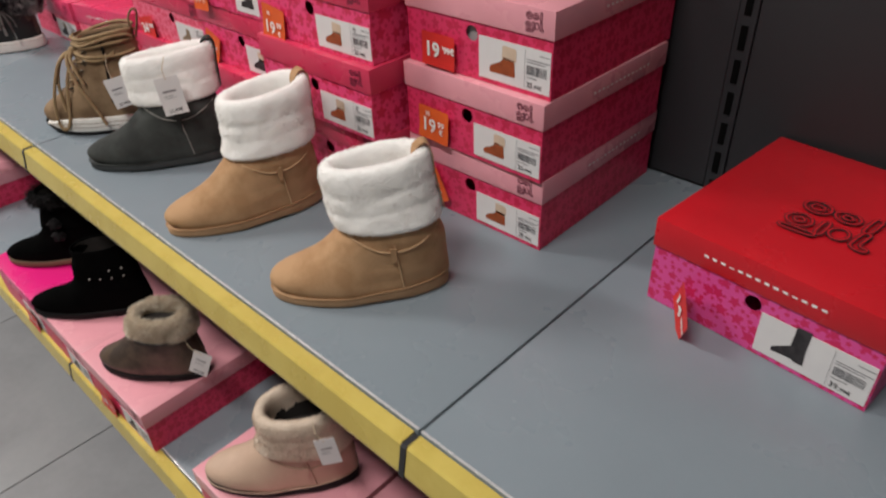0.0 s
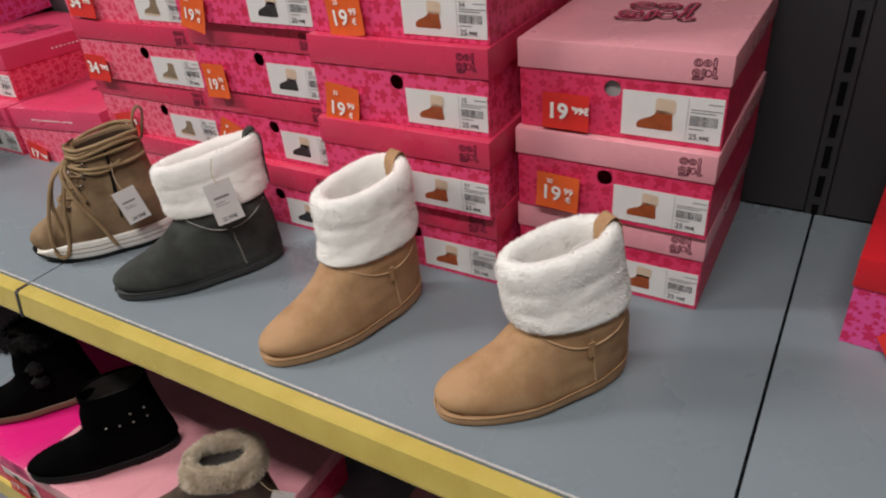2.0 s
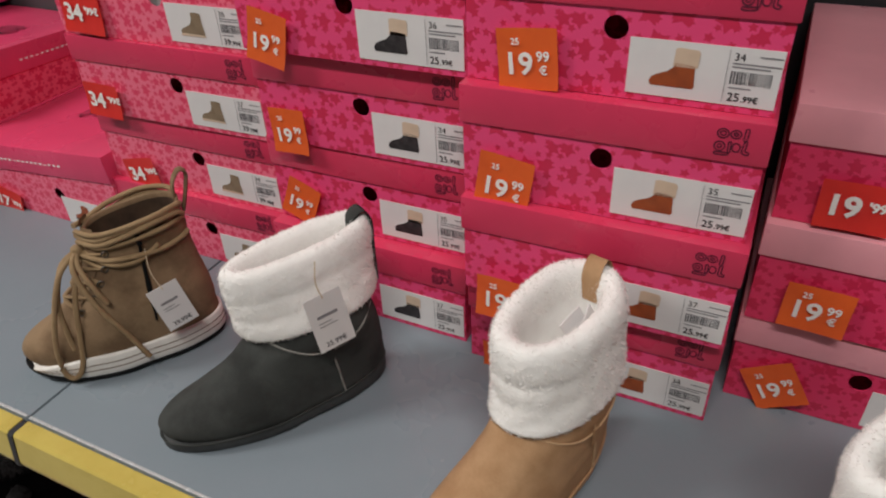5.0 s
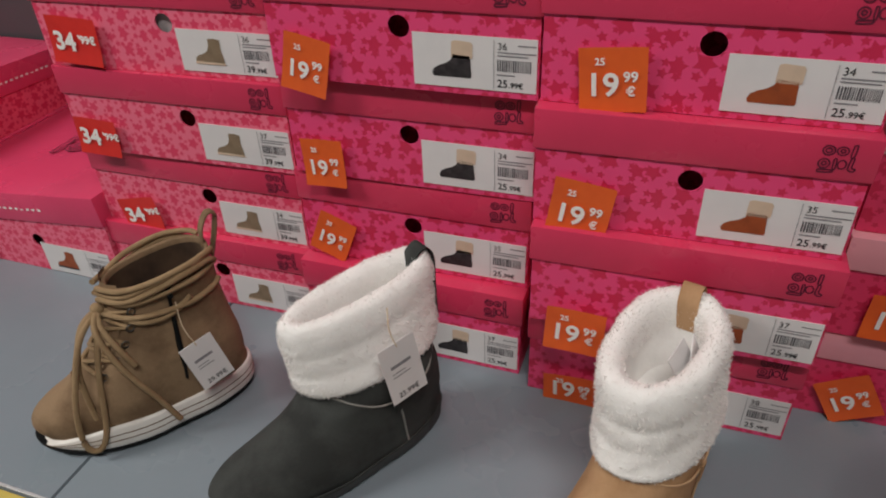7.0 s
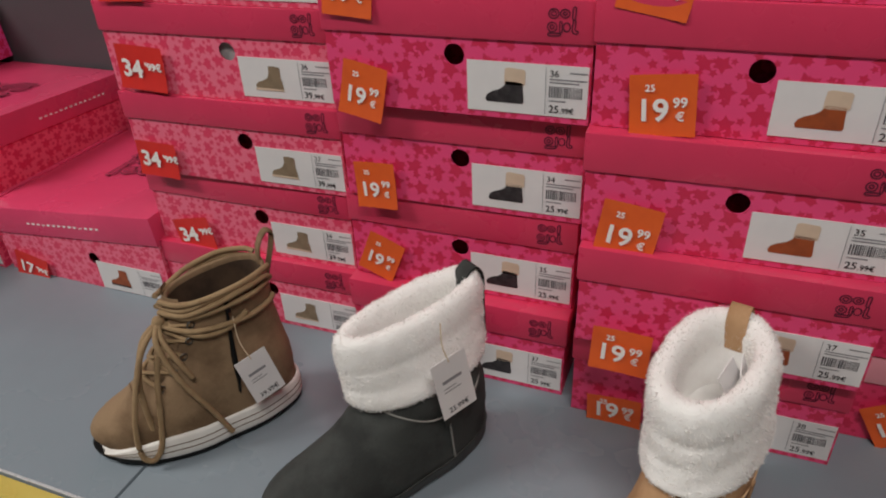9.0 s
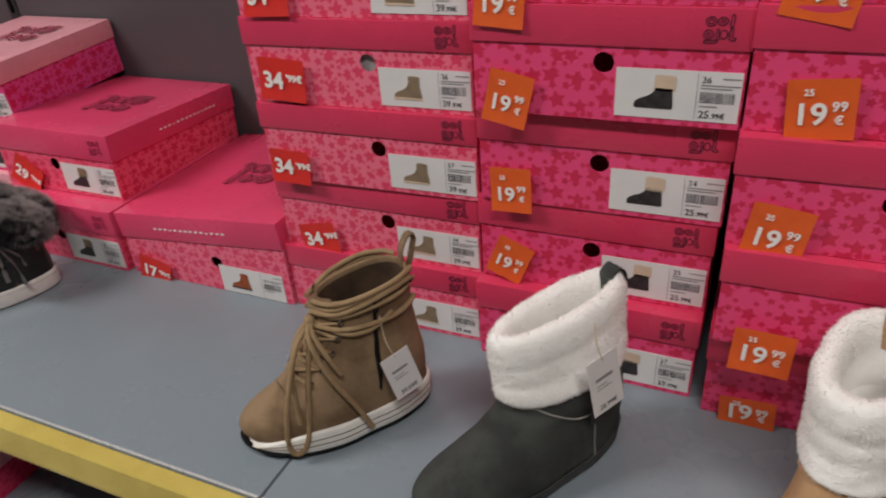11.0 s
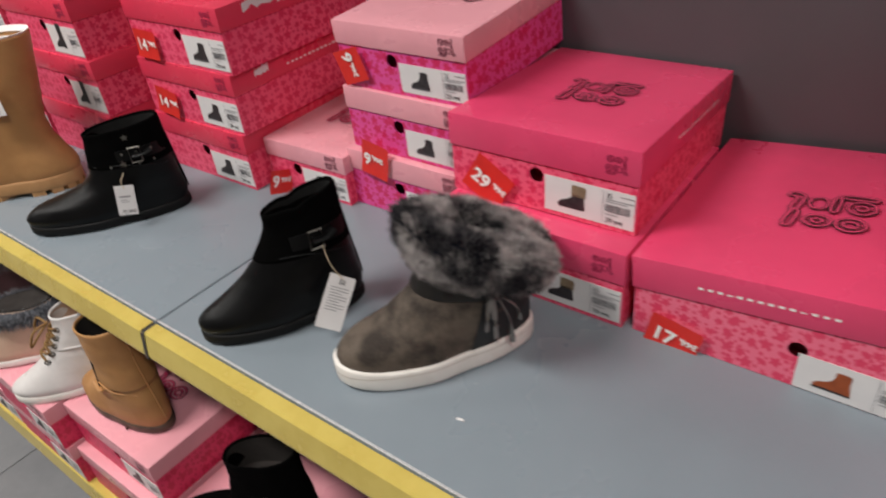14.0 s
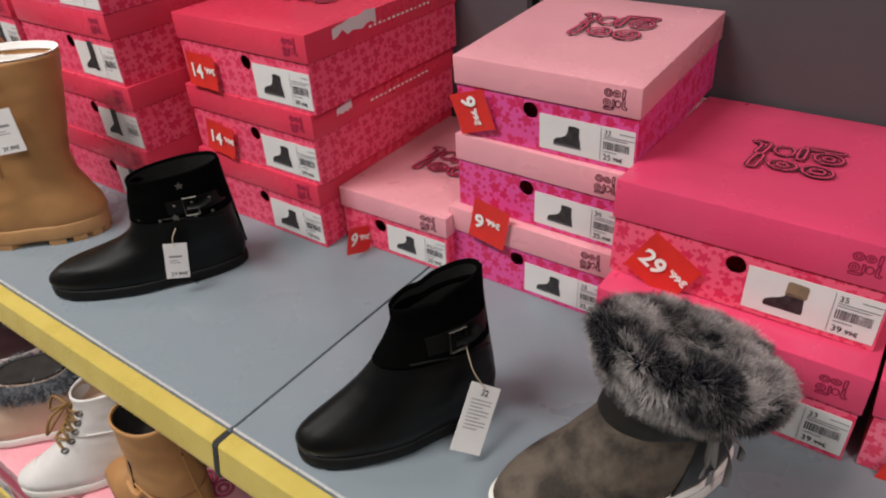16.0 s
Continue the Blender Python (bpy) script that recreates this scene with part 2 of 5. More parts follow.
def fur(name, light, dark, scale, thin=0.0):
    """Strand colour: dark at the root, pale at the tip, in patches over the pelt, and each strand a little its own."""
    m, nt, b = shader(name, 0.85, 0.0, 0.1)
    patch = ramp(nt, noise_of(nt, scale, 4.0), 0.41, 0.60)
    geo = node(nt, "ShaderNodeNewGeometry")
    along = node(nt, "ShaderNodeSeparateXYZ")
    nt.links.new(node(nt, "ShaderNodeUVMap").outputs[0], along.inputs[0])
    own = math_node(nt, "MULTIPLY", math_node(nt, "SUBTRACT", geo.outputs["Random Per Island"], 0.5), 0.35)
    reach = math_node(nt, "MULTIPLY", along.outputs[1], math_node(nt, "ADD", 0.08, math_node(nt, "MULTIPLY", patch, 1.0)))
    fac = math_node(nt, "ADD", reach, own)
    fac.node.use_clamp = True
    tint = mixed(nt, fac, dark, light)
    nt.links.new(tint, b.inputs["Base Color"])
    if thin:
        glow = node(nt, "ShaderNodeBsdfTranslucent")
        nt.links.new(tint, glow.inputs["Color"])
        mix = node(nt, "ShaderNodeMixShader")
        mix.inputs[0].default_value = thin
        nt.links.new(b.outputs[0], mix.inputs[1])
        nt.links.new(glow.outputs[0], mix.inputs[2])
        out = next(n for n in nt.nodes if n.type == "OUTPUT_MATERIAL")
        nt.links.new(mix.outputs[0], out.inputs["Surface"])
    return m


MAT["fur_grey"] = fur("mottled_grey_fur", srgb(216, 208, 206), srgb(22, 24, 34), 24.0, 0.3)
MAT["fur_beige"] = fur("beige_fur", srgb(238, 229, 214), srgb(206, 190, 168), 40.0, 0.25)
MAT["fur_black"] = fur("black_fur", srgb(70, 66, 66), srgb(16, 15, 16), 60.0)
MAT["fleece_pile"] = fur("white_fleece_pile", srgb(249, 247, 244), srgb(244, 241, 238), 70.0, 0.38)
MAT["fleece_cream_pile"] = fur("cream_fleece_pile", srgb(226, 208, 190), srgb(198, 178, 160), 70.0, 0.5)
MAT["fur_bluegrey"] = fur("blue_grey_fur", srgb(150, 150, 154), srgb(88, 90, 96), 60.0)


# ---- mesh tools ----
def thing(name, m, label, category, group="", kind=""):
    ob = new(name)
    ob.empty_display_size = 0.05
    ob.matrix_world = m
    return tagged(ob, label, category, group, kind)


def finish(bm, name, material, smooth=False, angle=None):
    me = bpy.data.meshes.new(name)
    bm.normal_update()
    bm.to_mesh(me)
    bm.free()
    if smooth:
        for p in me.polygons:
            p.use_smooth = True
        if angle:
            me.set_sharp_from_angle(angle=radians(angle))
    me.materials.append(MAT[material])
    return me


def part(name, bm, material, parent, label="", smooth=False, angle=40, m=None):
    me = bm if isinstance(bm, bpy.types.Mesh) else finish(bm, name, material, smooth, angle if smooth else None)
    ob = new(name, me)
    ob.parent = parent
    if m is not None:
        ob.matrix_basis = m
    return tagged(ob, label)


def metre_uv(bm):
    """UV in metres, laid on each face by its main direction."""
    layer = bm.loops.layers.uv.verify()
    bm.normal_update()
    for f in bm.faces:
        n = f.normal
        ax = max(range(3), key=lambda i: abs(n[i]))
        for lp in f.loops:
            c = lp.vert.co
            lp[layer].uv = ((c.x, c.z + 0.31), (c.y + 0.53, c.z + 0.17), (c.x, c.y))[(1, 0, 2).index(ax)] if ax != 2 else (c.x, c.y)


def cuboid(bm, x0, x1, y0, y1, z0, z1, bevel=0.0):
    made = bmesh.ops.create_cube(bm, size=1.0)["verts"]
    for v in made:
        v.co = ((x0 + x1) / 2 + v.co.x * (x1 - x0), (y0 + y1) / 2 + v.co.y * (y1 - y0), (z0 + z1) / 2 + v.co.z * (z1 - z0))
    if bevel:
        edges = list({e for v in made for e in v.link_edges})
        bmesh.ops.bevel(bm, geom=edges, offset=bevel, segments=2, profile=0.6, affect="EDGES")


def block(x0, x1, y0, y1, z0, z1, bevel=0.0):
    bm = bmesh.new()
    cuboid(bm, x0, x1, y0, y1, z0, z1, bevel)
    return bm


def loft(bm, rings, cap_first=True, cap_last=True):
    rows = [[bm.verts.new(p) for p in ring] for ring in rings]
    n = len(rows[0])
    for a, b in zip(rows, rows[1:]):
        for i in range(n):
            bm.faces.new((a[i], a[(i + 1) % n], b[(i + 1) % n], b[i]))
    if cap_first:
        bm.faces.new(rows[0][::-1])
    if cap_last:
        bm.faces.new(rows[-1])
    return rows


def smooth_line(points, steps=8, closed=False):
    """A Catmull-Rom line through the points."""
    pts = [Vector(p) for p in points]
    n, out = len(pts), []
    for i in range(n if closed else n - 1):
        if closed:
            p = [pts[(i + k) % n] for k in (-1, 0, 1, 2)]
        else:
            p = [pts[max(i - 1, 0)], pts[i], pts[i + 1], pts[min(i + 2, n - 1)]]
        for s in range(steps):
            t = s / steps
            out.append(0.5 * (2 * p[1] + (p[2] - p[0]) * t + (2 * p[0] - 5 * p[1] + 4 * p[2] - p[3]) * t * t + (3 * p[1] - p[0] - 3 * p[2] + p[3]) * t ** 3))
    if not closed:
        out.append(pts[-1])
    return out


def tube(bm, points, radius, sides=6, flat=1.0):
    """A round (or flattened) cord along points."""
    pts = [Vector(p) for p in points]
    up, rings = Vector((0, 0, 1)), []
    for i, p in enumerate(pts):
        d = (pts[min(i + 1, len(pts) - 1)] - pts[max(i - 1, 0)])
        d = d.normalized() if d.length > 1e-9 else Vector((1, 0, 0))
        a = d.cross(up)
        a = a.normalized() if a.length > 1e-3 else d.cross(Vector((1, 0, 0))).normalized()
        b = a.cross(d).normalized()
        rings.append([p + radius * (math.cos(2 * math.pi * k / sides) * a + flat * math.sin(2 * math.pi * k / sides) * b) for k in range(sides)])
    loft(bm, rings)


def ribbon(bm, points, width, z=0.0, closed=False):
    """A flat stroke in the x-y plane."""
    pts = [Vector((p[0], p[1], 0)) for p in points]
    n, left, right = len(pts), [], []
    for i, p in enumerate(pts):
        a, b = (pts[(i - 1) % n], pts[(i + 1) % n]) if closed else (pts[max(i - 1, 0)], pts[min(i + 1, n - 1)])
        d = (b - a).normalized()
        s = Vector((-d.y, d.x, 0)) * width / 2
        left.append(bm.verts.new((p.x + s.x, p.y + s.y, z)))
        right.append(bm.verts.new((p.x - s.x, p.y - s.y, z)))
    for i in range(n if closed else n - 1):
        j = (i + 1) % n
        bm.faces.new((right[i], right[j], left[j], left[i]))


def poly(bm, points, z=0.0):
    bm.faces.new([bm.verts.new((p[0], p[1], z)) for p in points])


TEXTS = {}


def words(text, size, material, bold=0.0):
    """Flat lettering in the built-in font, as a mesh in its x-y plane, from its lower left corner."""
    key = (text, size, material, bold)
    if key not in TEXTS:
        cu = bpy.data.curves.new("lettering", "FONT")
        cu.body, cu.size, cu.resolution_u, cu.offset = text, size, 3, bold
        ob = new("lettering", cu)
        me = bpy.data.meshes.new_from_object(ob.evaluated_get(bpy.context.evaluated_depsgraph_get()))
        bpy.data.objects.remove(ob)
        me.materials.clear()
        me.materials.append(MAT[material])
        TEXTS[key] = me
    return TEXTS[key]


# a pose that stands the x-y plane of a flat part up, facing -y
def upright(x, y, z, turn=0.0):
    return pose(x, y, z, 90) @ pose(0, 0, 0, 0, 0, turn)


# ---- the setting ----
def slab(name, x0, x1, y0, y1, z0, z1, material):
    me = finish(block(x0, x1, y0, y1, z0, z1), name, material)
    return tagged(new(name, me), kind="structure")


X0, X1, YF, YB = -7.0, 3.0, -3.2, 0.72
floor = slab("floor", X0, X1, YF, YB, -0.1, -0.004, "grout")
tagged(floor, "grey floor of large square tiles", "floor")
slab("ceiling", X0, X1, YF, YB, 3.0, 3.1, "ceiling")
slab("wall_back", X0, X1, YB, YB + 0.15, 0, 3.0, "plaster")
slab("wall_front", X0, X1, YF - 0.15, YF, 0, 3.0, "plaster")
slab("wall_far", X0 - 0.15, X0, YF, YB, 0, 3.0, "plaster")
slab("wall_near", X1, X1 + 0.15, YF, YB, 0, 3.0, "plaster")


def lamp_fitting(x, y):
    lamp = thing("ceiling_lamp", pose(x, y, 3.0), "white tube lamp on the shop ceiling", "lamp", "ceiling lamps")
    part("housing", block(-0.64, 0.64, -0.15, 0.15, -0.03, 0.0, 0.004), "ceiling", lamp)


for lx in (-5.6, -2.75, -0.1):
    lamp_fitting(lx, -0.95)


# ---- shelving ----
def rail_profile(h):
    """The yellow rail's section, y and z: a narrow flat top over a front that leans out."""
    return [(-0.0022, -0.0005), (-0.004, -0.0002), (-0.0195, -0.0006), (-0.0222, -0.0030), (-0.0286, -h + 0.006), (-0.0284, -h + 0.002), (-0.026, -h), (-0.020, -h), (-0.015, -0.010), (-0.0022, -0.010)]


def extrude_x(bm, profile, x0, x1):
    loft(bm, [[(x0, y, z) for y, z in profile], [(x1, y, z) for y, z in profile]])
    bmesh.ops.recalc_face_normals(bm, faces=bm.faces)


def shelving_bay(x):
    """One bay, 1 m wide, from x to x + 1: back panels, slotted post, two shelves with yellow rails."""
    bay = thing("shelving_bay", pose(x, 0, 0), "grey steel shop shelving bay with yellow front rails", "shelving", "shelving bays along the aisle", "")
    for z, y0, name in ((HS, 0.0, "shelf_board"), (LOW, -0.080, "lower_shelf_board")):
        bm = bmesh.new()
        cuboid(bm, 0.0015, 0.9985, y0, 0.632, z - 0.030, z, 0.0018)
        board = part(name, bm, "shelf", bay, "grey painted steel shelf board", smooth=True)
        bm = bmesh.new()
        extrude_x(bm, [(y0 + a, z + b) for a, b in rail_profile(0.043)], 0.0045, 0.9955)
        part("front_rail", bm, "yellow", bay, "yellow plastic price rail")
        bm = bmesh.new()
        extrude_x(bm, [(y0 + a - 0.0012, z + b - 0.0006) for a, b in rail_profile(0.045)], 0.9962, 1.0038)
        # folded steel edge; its bright line is put into the colour
        part("edge_strip", block(0.002, 0.998, y0 + 0.0004, y0 + 0.0034, z - 0.001, z + 0.0012, 0.0004), "edge", bay, "bright steel edge of the shelf")
        part("joint_clip", bm, "clip", bay, "dark joint clip between the rails")
    # shade under the shelf comes from this panel's darker colour
    part("lower_back_panel", block(0.014, 0.986, 0.634, 0.646, LOW, HS - 0.03, 0.002), "panel_shaded", bay, "graphite back panel")
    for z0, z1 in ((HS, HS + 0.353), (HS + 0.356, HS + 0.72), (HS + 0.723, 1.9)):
        # right-hand bays take the darker copy, for the shade on their wall
        part("back_panel", block(0.014, 0.986, 0.634, 0.646, z0, z1, 0.002), "panel_shaded" if x > -1.5 else "panel", bay, "dark grey back panel")
    bm = bmesh.new()
    cuboid(bm, 0.987, 1.013, 0.632, 0.665, 0.0, 1.95, 0.002)
    post = part("post", bm, "post", bay, "graphite slotted upright post")
    bm = bmesh.new()
    z = 0.26
    while z < 1.9:
        cuboid(bm, 0.9955, 1.0045, 0.6300, 0.6335, z, z + 0.033)
        z += 0.047
    tagged(part("slot_row", bm, "slot", post, "row of black slots"), kind="stuff")
    part("base_plate", block(0.0, 1.0, -0.02, 0.63, 0.0, 0.12, 0.002), "post", bay)
    return bay


for bx in range(-5, 2):
    shelving_bay(float(bx))


# ---- shoe boxes ----
MESHES = {}


def once(key, make):
    if key not in MESHES:
        MESHES[key] = make()
    return MESHES[key]


def body_mesh(w, d, h, hole, material):
    """An open carton, from its lower left front corner, with a round finger hole through its front."""
    bm = bmesh.new()
    if hole:
        hx, hz, r = hole
        n, ring, rim = 24, [], []
        for k in range(n):
            a = 2 * math.pi * (k + 0.5) / n
            c, s = math.cos(a), math.sin(a)
            ring.append((hx + r * c, 0.0, hz + r * s))
            reach = min(((w - hx) if c > 0 else hx) / max(abs(c), 1e-6), ((h - hz) if s > 0 else hz) / max(abs(s), 1e-6))
            rim.append((hx + reach * c, 0.0, hz + reach * s))
        inner = [bm.verts.new((x, 0.0016, z)) for x, _, z in ring]
        a, b = [bm.verts.new(p) for p in ring], [bm.verts.new(p) for p in rim]
        for k in range(n):
            j = (k + 1) % n
            bm.faces.new((a[k], a[j], b[j], b[k]))
            bm.faces.new((inner[k], inner[j], a[j], a[k]))
        corners = ((w, h), (0, h), (0, 0), (w, 0))
        for cx, cz in corners:
            k = next((k for k in range(n) if (abs(rim[k][0] - cx) < 1e-6) != (abs(rim[(k + 1) % n][0] - cx) < 1e-6)
                      and ((rim[k][2] + rim[(k + 1) % n][2]) / 2 - hz) * (cz - hz) > 0 and ((rim[k][0] + rim[(k + 1) % n][0]) / 2 - hx) * (cx - hx) > 0), None)
            if k is not None:
                bm.faces.new((b[k], b[(k + 1) % n], bm.verts.new((cx, 0, cz))))
    else:
        bm.faces.new([bm.verts.new(p) for p in ((0, 0, 0), (w, 0, 0), (w, 0, h), (0, 0, h))])
    for quad in (((0, d, 0), (0, 0, 0), (0, 0, h), (0, d, h)), ((w, 0, 0), (w, d, 0), (w, d, h), (w, 0, h)),
                 ((w, d, 0), (0, d, 0), (0, d, h), (w, d, h)), ((0, d, 0), (w, d, 0), (w, 0, 0), (0, 0, 0)),
                 ((0.002, 0.05, 0.002), (w - 0.002, 0.05, 0.002), (w - 0.002, 0.05, h - 0.002), (0.002, 0.05, h - 0.002))):
        bm.faces.new([bm.verts.new(p) for p in quad])
    bmesh.ops.remove_doubles(bm, verts=bm.verts, dist=0.00005)
    metre_uv(bm)
    return finish(bm, "body", material)


def lid_mesh(w, d, h, lh, material):
    bm = bmesh.new()
    o = 0.0024
    cuboid(bm, -o, w + o, -o, d + o, h - lh, h, 0.0016)
    # a soft sag in the top, so that it catches the light unevenly
    top = [f for f in bm.faces if f.normal.z > 0.9]
    made = bmesh.ops.subdivide_edges(bm, edges=list({e for f in top for e in f.edges if e.calc_length() > 0.05}), cuts=5, use_grid_fill=True)
    for v in bm.verts:
        u, t = v.co.x / w, v.co.y / d
        if v.co.z > h - 0.0003 and 0.02 < u < 0.98 and 0.02 < t < 0.98:
            v.co.z -= 0.0028 * (math.sin(math.pi * u) * math.sin(math.pi * t)) ** 0.7
    metre_uv(bm)
    return finish(bm, "lid", material, True, 35)


def mark_mesh(size, stroke, material, seed=1):
    """The maker's mark as plain shapes: rings, bars and hooks in two rows."""
    bm = bmesh.new()
    s = size

    def ring(cx, cy, rx, ry):
        ribbon(bm, [(cx + rx * math.cos(a), cy + ry * math.sin(a)) for a in np.linspace(0, 2 * math.pi, 20)[:-1]], stroke, closed=True)

    def line(*pts):
        ribbon(bm, smooth_line([(x * s, y * s, 0) for x, y in pts], 5), stroke)

    ring(-0.30 * s, 0.26 * s, 0.16 * s, 0.15 * s)
    ring(0.06 * s, 0.27 * s, 0.15 * s, 0.13 * s)
    ring(0.06 * s, 0.27 * s, 0.06 * s, 0.05 * s)
    ring(-0.30 * s, 0.26 * s, 0.08 * s, 0.07 * s)
    line((0.31, 0.46), (0.30, 0.12), (0.38, 0.12), (0.40, 0.46), (0.31, 0.46))
    ring(-0.34 * s, -0.16 * s, 0.15 * s, 0.15 * s)
    ring(-0.34 * s, -0.16 * s, 0.06 * s, 0.06 * s)
    line((-0.46, -0.36), (-0.44, -0.44), (-0.10, -0.42), (-0.10, -0.35), (-0.46, -0.36))
    line((-0.10, 0.0), (-0.09, -0.30), (-0.02, -0.30), (-0.03, 0.0), (-0.10, 0.0))
    ring(0.13 * s, -0.15 * s, 0.11 * s, 0.14 * s)
    line((0.33, 0.06), (0.31, -0.28), (0.46, -0.34), (0.50, -0.26), (0.40, -0.22), (0.41, 0.06), (0.33, 0.06))
    return finish(bm, "mark", material)


def dashes_mesh(n, length, height, material):
    bm = bmesh.new()
    step = length / n
    for k in range(n):
        poly(bm, [(k * step, 0), (k * step + step * 0.55, 0), (k * step + step * 0.55, height * (0.6 if k in (3, n - 4) else 1)), (k * step, height * (0.6 if k in (3, n - 4) else 1))])
    return finish(bm, "printed_web_line", material)


BOOT_SHAPES = {
    "cuffed": [(0.001, 0.0), (0.034, 0.0), (0.0352, 0.002), (0.0345, 0.010), (0.034, 0.019), (0.019, 0.020), (0.0172, 0.0155), (0.013, 0.0122), (0.006, 0.0096), (0.0015, 0.0068), (-0.0002, 0.003)],
    "ankle": [(0.001, 0.0), (0.024, 0.0006), (0.026, 0), (0.036, 0), (0.0352, 0.008), (0.0336, 0.016), (0.0340, 0.027), (0.027, 0.0284), (0.0195, 0.0278), (0.0190, 0.020), (0.0160, 0.0142), (0.0100, 0.0108), (0.0035, 0.0088), (0.0, 0.005)],
    "tall": [(0, 0), (0.020, 0.002), (0.022, 0), (0.031, 0), (0.030, 0.018), (0.031, 0.040), (0.017, 0.040), (0.016, 0.016), (0.006, 0.009), (0.0, 0.005)],
}


def box_label(parent, x1, z0, lw, lh, shape, picture, cuff, size, price, y=-0.0026):
    """The white end label: a picture, a size number, a bar code and a price."""
    bm = block(0, lw, -0.0003, 0.0003, 0, lh)
    lab = part("label", once(("label", lw, lh), lambda: finish(bm, "label", "white_card")), "white_card", parent, "white printed end label", m=pose(x1 - lw, y, z0))
    f = -0.0007

    def shape_mesh():
        b2 = bmesh.new()
        k = lh / 0.046
        poly(b2, [(px * k, pz * k) for px, pz in BOOT_SHAPES[shape]])
        return finish(b2, "picture", picture)

    part("picture", once(("pic", shape, picture, lh), shape_mesh), picture, lab, m=upright(lw * 0.16, f, lh * 0.20))
    def picture_sole():
        b2 = bmesh.new()
        k = lh / 0.046
        poly(b2, [(px * k, pz * k) for px, pz in ((-0.0004, -0.0004), (0.0362, -0.0004), (0.0362, 0.0018), (0.020, 0.0024), (-0.0004, 0.0026))])
        return finish(b2, "picture_sole", sole)

    sole = {"pic_tan": "pic_black", "pic_brown": "pic_cream", "pic_black": "soft_ink"}[picture]
    if shape == "ankle":
        part("picture_sole", once(("psole", sole, lh), picture_sole), sole, lab, m=upright(lw * 0.16, f - 0.0002, lh * 0.20))
    if cuff:
        def cuff_mesh():
            b2 = bmesh.new()
            k = lh / 0.046
            poly(b2, [(px * k, pz * k) for px, pz in ((0.0172, 0.0175), (0.020, 0.0168), (0.034, 0.0166), (0.0362, 0.0176), (0.0366, 0.029), (0.035, 0.0312), (0.021, 0.0322), (0.0178, 0.0310))])
            return finish(b2, "picture_cuff", cuff)

        part("picture_cuff", once(("cuff", cuff, lh), cuff_mesh), cuff, lab, m=upright(lw * 0.16, f, lh * 0.20))

    def bars():
        b2 = bmesh.new()
        rnd, px = random.Random(5), 0.0
        while px < lw * 0.26:
            wd = rnd.choice((0.0005, 0.0008, 0.0012))
            poly(b2, [(px, 0), (px + wd, 0), (px + wd, lh * 0.22), (px, lh * 0.22)])
            px += wd + rnd.choice((0.0006, 0.0009))
        return finish(b2, "bar_code", "soft_ink")

    tagged(part("bar_code", once(("bars", lw, lh), bars), "soft_ink", lab, m=upright(lw * 0.69, f, lh * 0.38)), kind="stuff")

    def lines():
        b2 = bmesh.new()
        for k, (a, b, c) in enumerate(((0.0, 0.30, 0.72), (0.0, 0.24, 0.66), (0.16, 0.30, 0.86), (0.0, 0.14, 0.30))):
            poly(b2, [(lw * a, lh * c), (lw * b, lh * c), (lw * b, lh * c + 0.0011), (lw * a, lh * c + 0.0011)])
        return finish(b2, "fine_print", "grey_ink")

    part("fine_print", once(("lines", lw, lh), lines), "grey_ink", lab, m=upright(lw * 0.69, f, 0))
    part("dividing_line", once(("div", lw, lh), lambda: finish(block(0, 0.0004, -0.0002, 0, 0, lh * 0.9), "dividing_line", "grey_ink")), "grey_ink", lab, m=pose(lw * 0.66, f, lh * 0.05))
    if size:
        part("size_number", words(size, 0.0085, "ink"), "ink", lab, m=upright(lw * 0.69, f, lh * 0.78))
    if price:
        main, cents = price
        part("price", words(main, 0.0095, "ink", 0.0001), "ink", lab, m=upright(lw * 0.69, f, lh * 0.08))
        part("cent_number", words(cents, 0.0068, "ink", 0.0001), "ink", lab, m=upright(lw * 0.69 + 0.0100, f, lh * 0.08))


